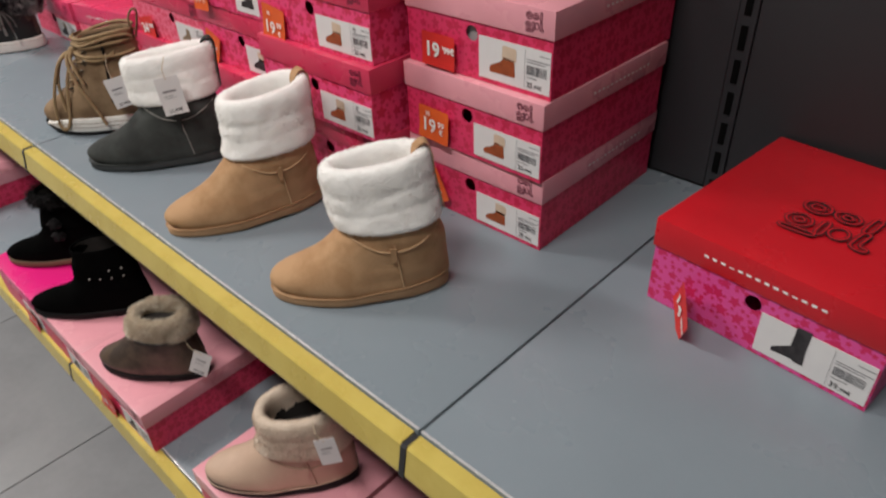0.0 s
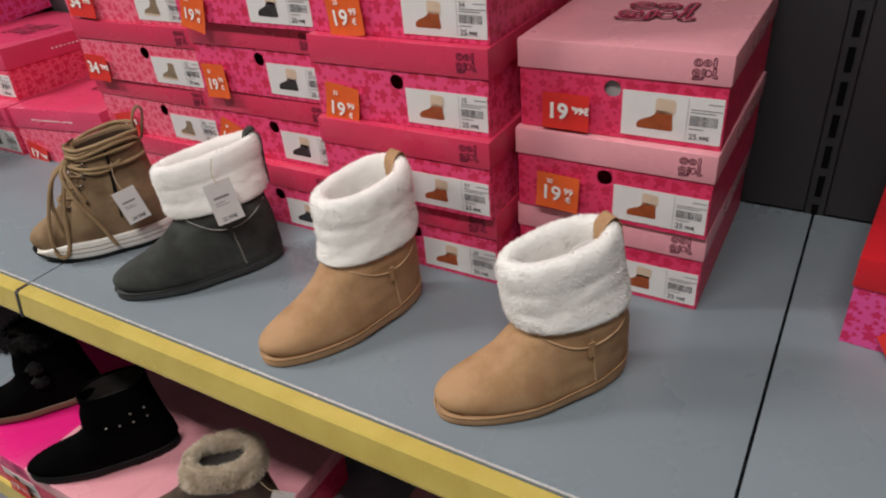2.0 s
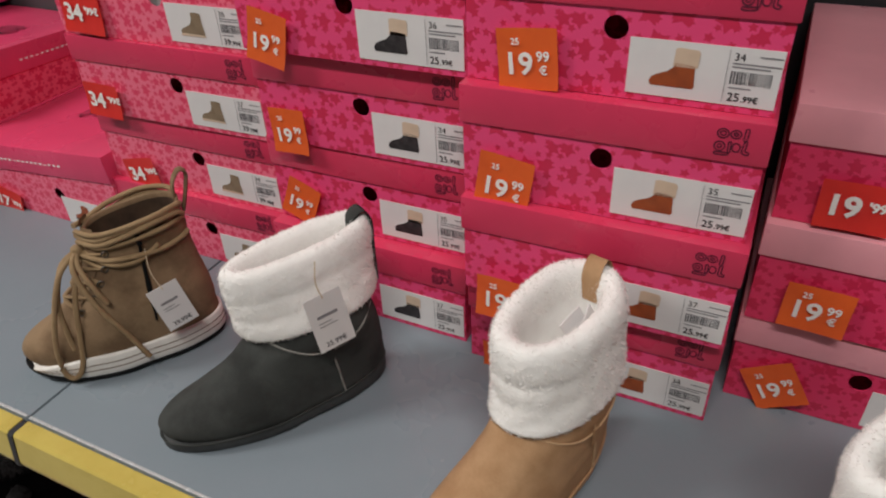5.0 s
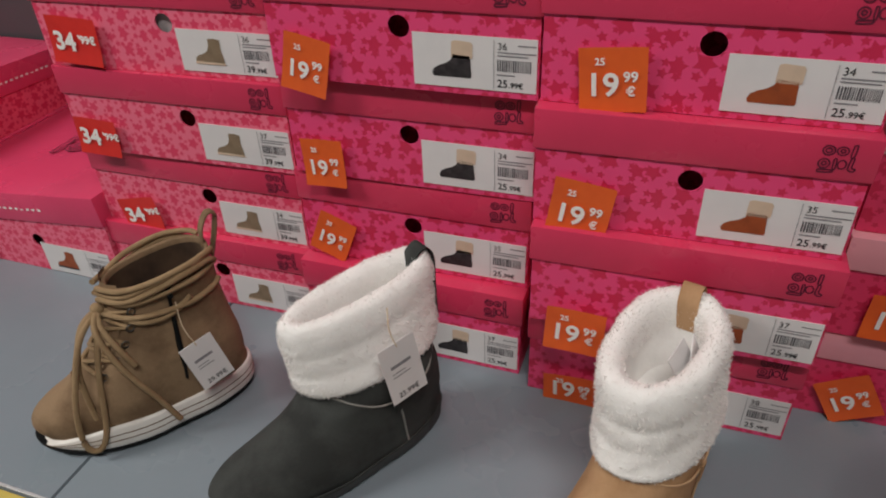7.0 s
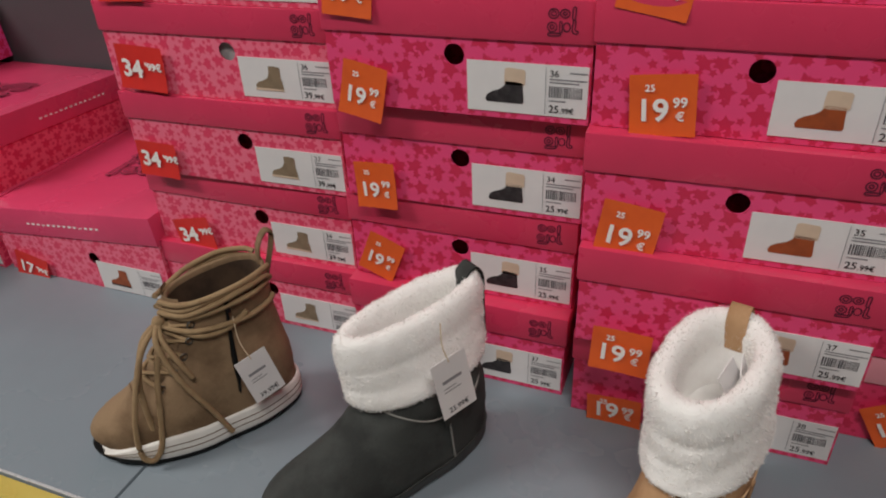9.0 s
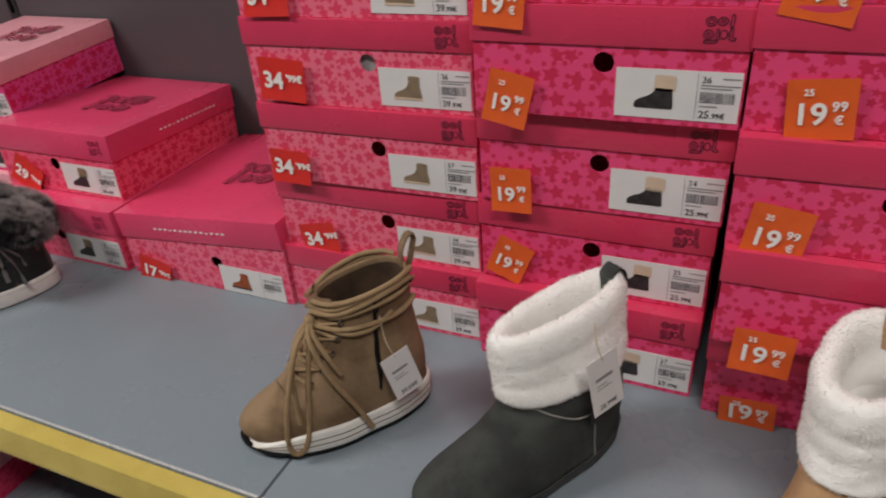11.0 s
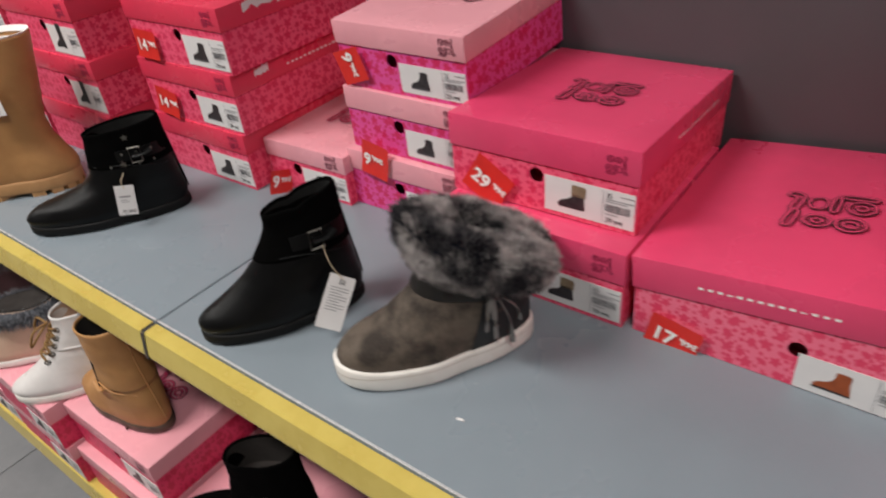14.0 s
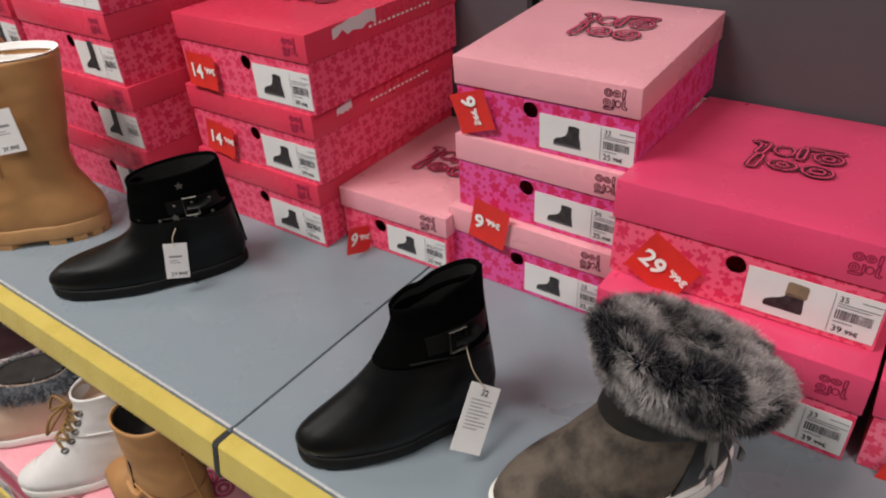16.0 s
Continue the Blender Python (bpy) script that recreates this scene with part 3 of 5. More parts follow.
def price_tag(parent, x, z, turn, colour, big, cents, w=0.052, h=0.056, y=-0.0046, yaw=0.0, lean=0.0):
    """A paper price ticket stuck on the front, a little curled."""
    def paper():
        bm = bmesh.new()
        n = 6
        rows = []
        for j in range(n + 1):
            v = j / n - 0.5
            rows.append([bm.verts.new((w * (i / n - 0.5), v * h, 0.0010 + 0.010 * max(0.0, -v - 0.1) ** 1.6 + 0.003 * (i / n - 0.5) ** 2)) for i in range(n + 1)])
        for j in range(n):
            for i in range(n):
                bm.faces.new((rows[j][i], rows[j][i + 1], rows[j + 1][i + 1], rows[j + 1][i]))
        return finish(bm, "price_tag", colour, True)

    m = pose(x, y, z, 90 + lean, 0, yaw) @ pose(0, 0, 0, 0, 0, turn)
    tag = part("price_tag", once(("tag", colour, w, h), paper), colour, parent, ("orange" if colour == "orange_tag" else "red") + " paper price ticket with white figures", m=m)
    if colour == "orange_tag":
        part("price_number", words(big, w * 0.50, "white_ink", 0.0006), "white_ink", tag, m=pose(-w * 0.40, -h * 0.24, 0.0030))
        part("cent_number", words(cents, w * 0.22, "white_ink", 0.0003), "white_ink", tag, m=pose(w * 0.15, -h * 0.02, 0.0028))
        part("currency_sign", words("€", w * 0.20, "white_ink", 0.0003), "white_ink", tag, m=pose(w * 0.20, -h * 0.24, 0.0031))
        part("old_price", words("25", w * 0.15, "white_ink", 0.0002), "white_ink", tag, m=pose(-w * 0.26, h * 0.24, 0.0028))
    else:
        part("price_number", words(big, 0.027, "white_ink", 0.0009), "white_ink", tag, m=pose(-w * 0.40, -h * 0.20, 0.0030))
        part("cent_number", words("'" + cents + "€", 0.0115, "white_ink", 0.0005), "white_ink", tag, m=pose(-w * 0.40 + 0.0158 * len(big), -h * 0.02, 0.0030))
    return tag


def shoe_box(x, y, z, w, d, h, lid, stars, label, turn=0.0, lid_h=0.036, hole=True, lab=None, tag=None, top_mark=False, front_mark=True, web=False, tissue=False, worn=False, lid_tilt=0.0, mark_at=(0.52, 0.5), prop=0.0, group="shoe boxes stacked on the shelf"):
    """A carton with a lid from its lower left front corner x, y, z."""
    box = thing("shoe_box", pose(x, y, z, prop, 0, turn), label, "shoe box", group)
    lw, lh = (lab or {}).get("lw", 0.116), (lab or {}).get("lh", 0.046)
    hx, hz = w - lw - 0.0142, h - lid_h - 0.0155
    spot = (hx, hz, 0.0098) if hole else None
    part("body", once(("body", w, d, h, spot, stars), lambda: body_mesh(w, d, h - 0.003, spot, stars)), stars, box)
    lid_ob = part("lid", once(("lid", w, d, h, lid_h, lid), lambda: lid_mesh(w, d, h, lid_h, lid)), lid, box, "lid of the shoe box", m=pose(0, 0, h - lid_h, 0, -lid_tilt) @ pose(0, 0, lid_h - h))
    if front_mark:
        ink = "mark_faint" if lid in ("lid_hot", "lid_coral") else "mark_ink"
        part("printed_mark", once(("mark", "front", ink), lambda: mark_mesh(0.026, 0.0011, ink)), ink, lid_ob, m=upright(w - 0.026, -0.0029, h - lid_h / 2))
    if top_mark:
        part("printed_mark", once(("mark", "top"), lambda: mark_mesh(0.092, 0.0050, "ink")), "ink", lid_ob, m=pose(w * mark_at[0], d * mark_at[1], h + 0.0006, 0, 0, 180 if top_mark == "turned" else 0))
        part("mark_filling", once(("mark", "fill", lid), lambda: mark_mesh(0.092, 0.0024, "lid_red" if lid == "lid_red" else "lid_hot")), "lid_hot", lid_ob, m=pose(w * mark_at[0], d * mark_at[1], h + 0.0009, 0, 0, 180 if top_mark == "turned" else 0))
    if web == "front":
        tagged(part("printed_web_line", once(("web",), lambda: dashes_mesh(14, 0.140, 0.0030, "white_ink")), "white_ink", lid_ob, m=upright(w * 0.24, -0.0029, h - lid_h * 0.58)), kind="stuff")
    if web == "side":
        tagged(part("printed_web_line", once(("web",), lambda: dashes_mesh(14, 0.140, 0.0030, "white_ink")), "white_ink", lid_ob, m=pose(w + 0.0029, d * 0.36, h - lid_h * 0.6, 90, 0, 90)), kind="stuff")
    if tissue:
        part("tissue_paper", once(("tissue",), lambda: finish(block(-0.014, 0.014, 0.006, 0.010, -0.014, 0.014, 0.001), "tissue_paper", "tissue")), "tissue", box, m=pose(hx, 0, hz))
    if worn:
        bm = bmesh.new()
        rnd = random.Random(3 if worn == 1 else 8)
        long = 0.085 if worn == 1 else 0.030
        upper = [(long * k / 9, (0.013 + 0.0012 * min(k, 6) + 0.004 * rnd.random()) * (1 if worn == 1 else 0.7)) for k in range(10)]
        lower = [(long * k / 9, 0.001 + 0.005 * rnd.random() * (k % 3)) for k in range(10)]
        poly(bm, lower + upper[::-1])
        part("torn_patch", finish(bm, "torn_patch", "white_card"), "white_card", lid_ob, "torn pale patch in the card", m=pose(w + 0.0030, 0.045, h - lid_h * 0.55, 90, 0, 90))
    if lab:
        box_label(box, w - lab.get("inset", 0.002), lab.get("z", 0.006), lw, lh, lab["shape"], lab["pic"], lab.get("cuff"), lab.get("size"), lab.get("price"), y=-0.0006)
    if tag:
        price_tag(box, **tag)
    return box


P25, P39 = ("25", ".99€"), ("39", ".99€")
rnd = random.Random(11)


def stack(rows, x, y, w, d, h, lid, stars, label, lab, lid_h=0.036, jitter=0.004, **more):
    """Boxes piled on the shelf; each row gives what is its own."""
    for n, row in enumerate(rows):
        own = dict(lab, **row.get("lab", {}))
        extra = {k: v for k, v in row.items() if k not in ("lab", "dx", "dy", "turn")}
        shoe_box(x + row.get("dx", rnd.uniform(-jitter, jitter)), y + row.get("dy", rnd.uniform(-jitter, jitter)), HS + 0.0006 + n * (h + 0.0004), w, d, h,
                 lid, stars, label, turn=row.get("turn", rnd.uniform(-0.7, 0.7)), lid_h=lid_h, lab=own, **{**more, **extra})


TAN = {"shape": "cuffed", "pic": "pic_tan", "cuff": "pic_cream"}
BLK = {"shape": "cuffed", "pic": "pic_black", "cuff": "pic_cream"}
LACE = {"shape": "ankle", "pic": "pic_brown", "lh": 0.043, "lw": 0.108}
ANK = {"shape": "ankle", "pic": "pic_black"}


def orange(x, z, turn, w=0.056, h=0.058):
    return {"x": x, "z": z, "turn": turn, "colour": "orange_tag", "big": "19", "cents": "99", "w": w, "h": h}


def red(x, z, turn, big, w=0.060, h=0.048, **k):
    return dict({"x": x, "z": z, "turn": turn, "colour": "red_tag", "big": big, "cents": "99", "w": w, "h": h}, **k)


# pale-lidded stack beside the post
stack([{"lab": {"price": P25, "lh": 0.046}, "dx": -0.002, "dy": -0.004, "turn": 0.4, "tag": orange(0.044, 0.032, 30, 0.050, 0.052)},
       {"lab": {"price": P25, "lh": 0.046}, "dx": -0.001, "dy": -0.008, "turn": -0.3, "tag": orange(0.056, 0.030, -2, 0.056, 0.048)},
       {"lab": {"price": P25}, "dx": 0.0, "dy": 0.001, "turn": 0.3, "tissue": True, "tag": red(0.060, 0.026, 0, "19", 0.058, 0.044), "top_mark": True}],
      -0.336, 0.334, 0.238, 0.285, 0.1075, "lid_pale", "stars_deep", "pink star-printed shoe box with pale pink lid", dict(TAN, lw=0.110, lh=0.053), 0.034, web="side")
# hot pink stacks
stack([{"lab": {"size": "38"}, "dx": 0.0, "dy": -0.019, "turn": 0.5, "tag": dict(orange(0.046, 0.016, 3, 0.056, 0.036), y=-0.006)},
       {"lab": {"size": "37"}, "dx": 0.001, "dy": -0.032, "turn": 0.6, "tag": dict(orange(0.046, 0.004, -2, 0.056, 0.050), y=-0.0115)},
       {"lab": {"size": "35"}, "dx": -0.002, "dy": -0.022, "turn": 1.2, "tag": orange(0.042, 0.018, -8, 0.053, 0.057)},
       {"lab": {"size": "34"}, "dx": -0.003, "dy": -0.008, "turn": 0.4, "tag": orange(0.058, 0.025, 5, 0.053, 0.052)},
       {"lab": {}, "dx": -0.004, "dy": -0.003, "turn": -0.2, "tag": orange(0.046, 0.016, -10)}],
      -0.604, 0.298, 0.254, 0.310, 0.1080, "lid_crimson", "stars_hot", "hot pink star-printed shoe box with crimson lid", dict(TAN, lw=0.112, lh=0.045, price=P25))
stack([{"lab": {"size": "37"}, "dx": -0.004, "dy": -0.012, "turn": -0.2},
       {"lab": {"size": "35"}, "dx": -0.003, "dy": 0.004, "turn": 0.3, "tag": orange(0.036, 0.030, -22, 0.044, 0.052)},
       {"lab": {"size": "34"}, "dx": 0.002, "dy": -0.002, "turn": 0.8, "tag": orange(0.036, 0.016, 2, 0.046, 0.052)},
       {"lab": {"size": "36"}, "dx": 0.004, "dy": -0.014, "turn": 0.6, "tag": orange(0.037, 0.016, -12, 0.046, 0.054)},
       {"lab": {}, "dx": 0.004, "dy": -0.012, "turn": 0.3, "tag": orange(0.030, 0.004, -4, 0.050, 0.052)}],
      -0.866, 0.307, 0.252, 0.300, 0.1068, "lid_crimson", "stars_hot", "hot pink star-printed shoe box with crimson lid", dict(BLK, lw=0.109, lh=0.046, price=P25))
stack([{"lab": {}, "dx": -0.002, "dy": -0.006, "turn": 0.9, "tag": red(0.076, 0.032, -12, "34", 0.056, 0.042)},
       {"lab": {"size": "34"}, "dx": -0.001, "dy": 0.002, "turn": 0.8, "tag": red(0.056, 0.016, 12, "34", 0.056, 0.044)},
       {"lab": {"size": "37"}, "dx": 0.002, "dy": -0.006, "turn": 1.6, "tag": red(0.034, 0.020, -2, "34", 0.056, 0.044)},
       {"lab": {"size": "36"}, "dx": 0.0, "dy": -0.004, "turn": 2.0, "tissue": True, "tag": red(0.046, 0.030, -3, "34", 0.062, 0.050)},
       {"lab": {}, "dx": 0.0, "dy": -0.002, "turn": 1.6, "tag": red(0.042, 0.024, 2, "34", 0.058, 0.046)}],
      -1.156, 0.314, 0.281, 0.298, 0.1005, "lid_crimson", "stars_soft", "pink shoe box printed with small stars", dict(LACE, price=P39), 0.032)
# wide single box, and the pair beside it
shoe_box(-1.462, 0.301, HS + 0.0006, 0.301, 0.318, 0.106, "lid_hot", "stars_soft", "large pink star-printed shoe box with hot pink lid", turn=0.3, lid_h=0.042,
         lab={"shape": "ankle", "pic": "pic_tan", "lw": 0.112, "lh": 0.045, "z": 0.001, "inset": 0.012}, tag=red(0.050, 0.012, -12, "17", 0.060, 0.048), top_mark="turned", front_mark=False, web="front", lid_tilt=5.2)
stack([{"lab": {"size": "33"}, "dx": 0.005, "dy": -0.036, "turn": 0.2},
       {"lab": {"size": "35"}, "dx": -0.001, "dy": 0.0, "turn": 0.4, "prop": -2.6, "tag": red(0.058, 0.024, -32, "29", 0.060, 0.054), "top_mark": "turned", "web": "side"}],
      -1.733, 0.331, 0.254, 0.288, 0.1062, "lid_hot", "stars_coral", "pink star-printed shoe box with hot pink lid", dict({"shape": "cuffed", "pic": "pic_black", "cuff": "pic_brown"}, lw=0.115, lh=0.046, price=P39), 0.043)
# pale-lidded stack of three with a single one beside it
stack([{"lab": {"size": "32"}, "dx": -0.006, "dy": -0.012, "turn": 0.4},
       {"lab": {"size": "30"}, "dx": 0.0, "dy": 0.0, "turn": -0.2, "tag": red(0.056, -0.006, -10, "9", 0.052, 0.056, y=-0.0165)},
       {"lab": {"size": "32"}, "dx": 0.002, "turn": 0.3, "tag": red(0.024, 0.034, -72, "9", 0.050, 0.048), "top_mark": "turned", "prop": 3.0, "dy": 0.004, "mark_at": (0.55, 0.62)}],
      -1.963, 0.378, 0.224, 0.248, 0.0978, "lid_pale", "stars_violet", "magenta star-printed shoe box with pale pink lid", dict(ANK, lw=0.112, lh=0.042, price=P25), 0.034)
shoe_box(-2.146, 0.345, HS + 0.0006, 0.178, 0.280, 0.0870, "lid_pale", "stars_coral", "small star-printed shoe box with pale pink lid", turn=1.5, lid_h=0.030,
         lab=dict(ANK, lw=0.098, lh=0.042, price=P25), tag=red(0.040, 0.022, -20, "9", 0.046, 0.040, yaw=84, y=-0.020), top_mark="turned")
# tall stacks farther on
stack([{"dx": -0.006, "dy": 0.0, "turn": 0.3}, {"dx": 0.003, "dy": 0.0, "turn": 0.6, "tag": red(0.058, 0.030, -8, "14", 0.058, 0.048), "worn": 2, "web": "side"},
       {"dx": 0.014, "dy": 0.0, "turn": 0.6, "tag": red(0.042, 0.028, -2, "14", 0.060, 0.048), "worn": 1, "web": "side", "top_mark": "turned"}],
      -2.399, 0.308, 0.250, 0.318, 0.1035, "lid_coral", "stars_coral", "coral pink star-printed shoe box", dict(ANK, lw=0.104, lh=0.048, price=P39))
stack([{}, {}, {}, {}], -2.712, 0.250, 0.250, 0.340, 0.1035, "lid_coral", "stars_coral", "coral pink star-printed shoe box", {"shape": "tall", "pic": "pic_black", "lw": 0.100, "lh": 0.050})
stack([{}, {}, {}, {}], -2.995, 0.250, 0.262, 0.340, 0.1035, "lid_coral", "stars_coral", "coral pink star-printed shoe box", {"shape": "tall", "pic": "pic_black", "lw": 0.100, "lh": 0.050})
# red-lidded box alone on the next bay
shoe_box(0.060, 0.341, HS + 0.0006, 0.260, 0.285, 0.116, "lid_red", "stars_violet", "violet star-printed shoe box with plain red lid", turn=-4.8, lid_h=0.038,
         lab=dict({"shape": "tall", "pic": "pic_black"}, lw=0.120, lh=0.052, price=P39), tag=red(0.062, 0.027, -30, "14", 0.056, 0.050, yaw=-48, y=-0.026), top_mark=True, front_mark=False, web="front", mark_at=(0.55, 0.42))


def low_box(x, w, n, lid, y=-0.095, d=0.300, h=0.099, tag=None, mark=False, label="pale pink shoe box on the lower shelf"):
    shoe_box(x, y, LOW + 0.0006 + n * (h + 0.0004), w, d, h, lid, "stars_deep" if lid == "lid_pale" else "stars_hot", label, turn=rnd.uniform(-0.8, 0.8), lid_h=0.034,
             lab=dict(ANK, lw=0.105, lh=0.044), tag=tag, top_mark=mark, group="shoe boxes on the lower shelf")


low_box(-0.878, 0.240, 0, "lid_pale", tag=red(0.075, 0.020, -8, "19"))
low_box(-1.120, 0.238, 0, "lid_pale")
low_box(-1.372, 0.248, 0, "lid_magenta", label="magenta shoe box on the lower shelf", tag=red(0.19, 0.02, -8, "17"))
low_box(-0.464, 0.250, 0, "lid_pale", y=-0.088)
low_box(-0.205, 0.240, 0, "lid_pale", y=-0.060)
low_box(-2.066, 0.252, 0, "lid_pale", y=-0.090)
low_box(-2.335, 0.256, 0, "lid_pale", y=-0.088)
low_box(-2.335, 0.256, 1, "lid_pale", y=-0.072, mark="turned")
low_box(-2.600, 0.250, 0, "lid_pale", y=-0.098)
low_box(-2.590, 0.240, 1, "lid_pale", y=-0.102)
low_box(-2.870, 0.256, 0, "lid_pale", y=-0.098)
low_box(-2.870, 0.256, 1, "lid_pale", y=-0.090)
low_box(-3.140, 0.256, 0, "lid_pale", y=-0.098)


# ---- footwear ----
def between(rows, z):
    """The row of (z, back, front, half width) at a height, by a smooth line through the rows."""
    k = next((i for i in range(len(rows) - 1) if z <= rows[i + 1][0]), len(rows) - 2)
    p = [rows[max(k - 1, 0)], rows[k], rows[k + 1], rows[min(k + 2, len(rows) - 1)]]
    h = p[2][0] - p[1][0]
    t = min(max((z - p[1][0]) / h, 0.0), 1.0)
    out = []
    for i in range(1, 4):
        a = (p[2][i] - p[0][i]) / max(p[2][0] - p[0][0], 1e-6) * h
        b = (p[3][i] - p[1][i]) / max(p[3][0] - p[1][0], 1e-6) * h
        if k == 0:
            a = p[2][i] - p[1][i]
        out.append((2 * t ** 3 - 3 * t * t + 1) * p[1][i] + (t ** 3 - 2 * t * t + t) * a + (3 * t * t - 2 * t ** 3) * p[2][i] + (t ** 3 - t * t) * b)
    return out


def half(u, e):
    return max(0.0, 1 - abs(u) ** (2 / e)) ** (e / 2)


class Last:
    """The shape of a foot and shaft: rows of height, back, front and half width."""

    def __init__(self, rows, mid=0.46, e=0.86, heel=0.16, slope=0.0, slope_from=0.10, twist=0.006, bend=0.0):
        self.rows, self.mid, self.e, self.heel, self.slope, self.slope_from, self.twist = rows, mid, e, heel, slope, slope_from, twist
        self.long = max(r[2] for r in rows)
        self.dip, self.top, self.lean, self.bend = 0.0, 1.0, 0.0, bend

    def aside(self, x, z):
        """How far the middle line lies to the side: the foot curves inwards to the toe, the shaft leans."""
        u = max(0.0, x / self.long)
        return self.bend * u ** 1.5 - self.twist * max(0.0, u - 0.5) * 2 + self.lean * max(0.0, z - 0.09)

    def width(self, x, z):
        """Narrower at heel and waist, near the ground only."""
        low = min(max(1.0 - (z - 0.03) / 0.06, 0.0), 1.0)
        u = x / self.long
        return 1.0 - low * (self.heel * min(max((0.55 - u) / 0.4, 0.0), 1.0) + 0.07 * math.exp(-((u - 0.42) / 0.12) ** 2))

    def lift(self, x, z):
        notch = self.dip * min(max((z - self.top + 0.035) / 0.035, 0.0), 1.0) * math.exp(-((x - 0.066) / 0.008) ** 2)
        return z - notch + self.slope * (0.06 - x) * min(max((z - self.slope_from) / 0.05, 0.0), 1.0)

    def ring(self, z, o=0.0, n=56, low=None):
        b, f, w = between(self.rows, z)
        b, f, w = b - o, f + o, w + o
        c = b + (f - b) * self.mid
        out = []
        for k in range(n):
            a = 2 * math.pi * k / n
            cs, sn = math.cos(a), math.sin(a)
            x = c + (f - c if cs > 0 else c - b) * math.copysign(abs(cs) ** self.e, cs)
            y = w * math.copysign(abs(sn) ** self.e, sn) * self.width(x, z)
            out.append(Vector((x, y + self.aside(x, z), self.lift(x, z if low is None else low))))
        return out

    def at(self, x, z, side=1, o=0.0):
        """A point on the skin at x and z."""
        b, f, w = between(self.rows, z)
        c = b + (f - b) * self.mid
        u = (x - c) / (f - c) if x > c else (c - x) / (c - b)
        y = (w + o) * half(min(abs(u), 1.0), self.e) * self.width(x, z)
        return Vector((x, side * (y + (o if abs(u) > 0.95 else 0)) + self.aside(x, z), self.lift(x, z)))

    def front(self, z, y=0.0, o=0.0):
        """A point on the front line at z."""
        b, f, w = between(self.rows, z)
        c = b + (f - b) * self.mid
        x = c + (f - c) * half(min(abs(y) / w, 1.0), self.e)
        return Vector((x + o, y + self.aside(x, z), self.lift(x, z) + o * 0.6))


def heights(z0, z1, n):
    return [z0 + (z1 - z0) * k / (n - 1) for k in range(n)]


def skin(last, z0, z1, n=34, o=0.0, wrinkle=0.0, seed=0):
    """A shell of the last between two heights, a little creased."""
    bm = bmesh.new()
    rings = []
    for z in heights(z0, z1, n):
        ring = last.ring(z, o)
        if wrinkle:
            for p in ring:
                d = noise.noise(Vector((p.x * 28 + seed, p.y * 28, p.z * 60))) * wrinkle
                r = Vector((p.x - 0.07, p.y, 0)).normalized()
                p += r * d
        rings.append(ring)
    loft(bm, rings, True, True)
    return bm


def shell_open(last, z0, z1, thick, deep, n=26, o=0.0, wrinkle=0.0, seed=0):
    """An open-topped shaft: outside up, over the rim and down inside to a floor."""
    bm = bmesh.new()
    rings = []
    for z in heights(z0, z1 - 0.001, n):
        ring = last.ring(z, o)
        for p in ring:
            d = noise.noise(Vector((p.x * 26 + seed, p.y * 26, p.z * 55))) * wrinkle
            p += Vector((p.x - 0.07, p.y, 0)).normalized() * d
        rings.append(ring)
    rings.append(last.ring(z1, o - thick * 0.3))
    rings.append(last.ring(z1, o - thick * 0.7))
    for z in heights(z1 - 0.002, z1 - deep, 6):
        rings.append(last.ring(z, o - thick))
    loft(bm, rings, True, True)
    return bm


def sole_mesh(last, thick, out, z0=0.0, toe_up=0.0, z_ref=0.02):
    bm = bmesh.new()
    rings = [last.ring(z_ref, out - 0.004, 64, z0), last.ring(z_ref, out - 0.0005, 64, z0 + 0.0022), last.ring(z_ref, out, 64, z0 + 0.005), last.ring(z_ref, out, 64, z0 + thick - 0.003),
             last.ring(z_ref, out - 0.001, 64, z0 + thick - 0.0008), last.ring(z_ref, out - 0.004, 64, z0 + thick)]
    for r in rings:
        for p in r:
            p.z += toe_up * max(0.0, p.x / last.long - 0.72) ** 2 * 12
    loft(bm, rings)
    return bm


def band_mesh(last, z0, z1, o, z_ref=0.02):
    bm = bmesh.new()
    loft(bm, [last.ring(z_ref, o - 0.002, 64, z0), last.ring(z_ref, o, 64, z0 + 0.0004), last.ring(z_ref, o, 64, z1 - 0.0004), last.ring(z_ref, o - 0.002, 64, z1)])
    return bm


def heel_block(last, x1, h, out, z_ref=0.02):
    """The heel under the back of the foot."""
    bm = bmesh.new()
    base = [p for p in last.ring(z_ref, out, 64, 0.0)]
    pts = [Vector((min(p.x, x1), p.y, 0)) for p in base]
    loft(bm, [[p + Vector((0.002, 0, 0)) * (1 if p.x < x1 else 0) for p in pts], [Vector((p.x, p.y, h)) for p in pts]])
    bmesh.ops.remove_doubles(bm, verts=bm.verts, dist=0.00005)
    return bm


def cord(parent, name, points, radius, material, label="", steps=6, flat=1.0):
    bm = bmesh.new()
    tube(bm, smooth_line(points, steps), radius, 7, flat)
    return part(name, bm, material, parent, label, smooth=True, angle=80)


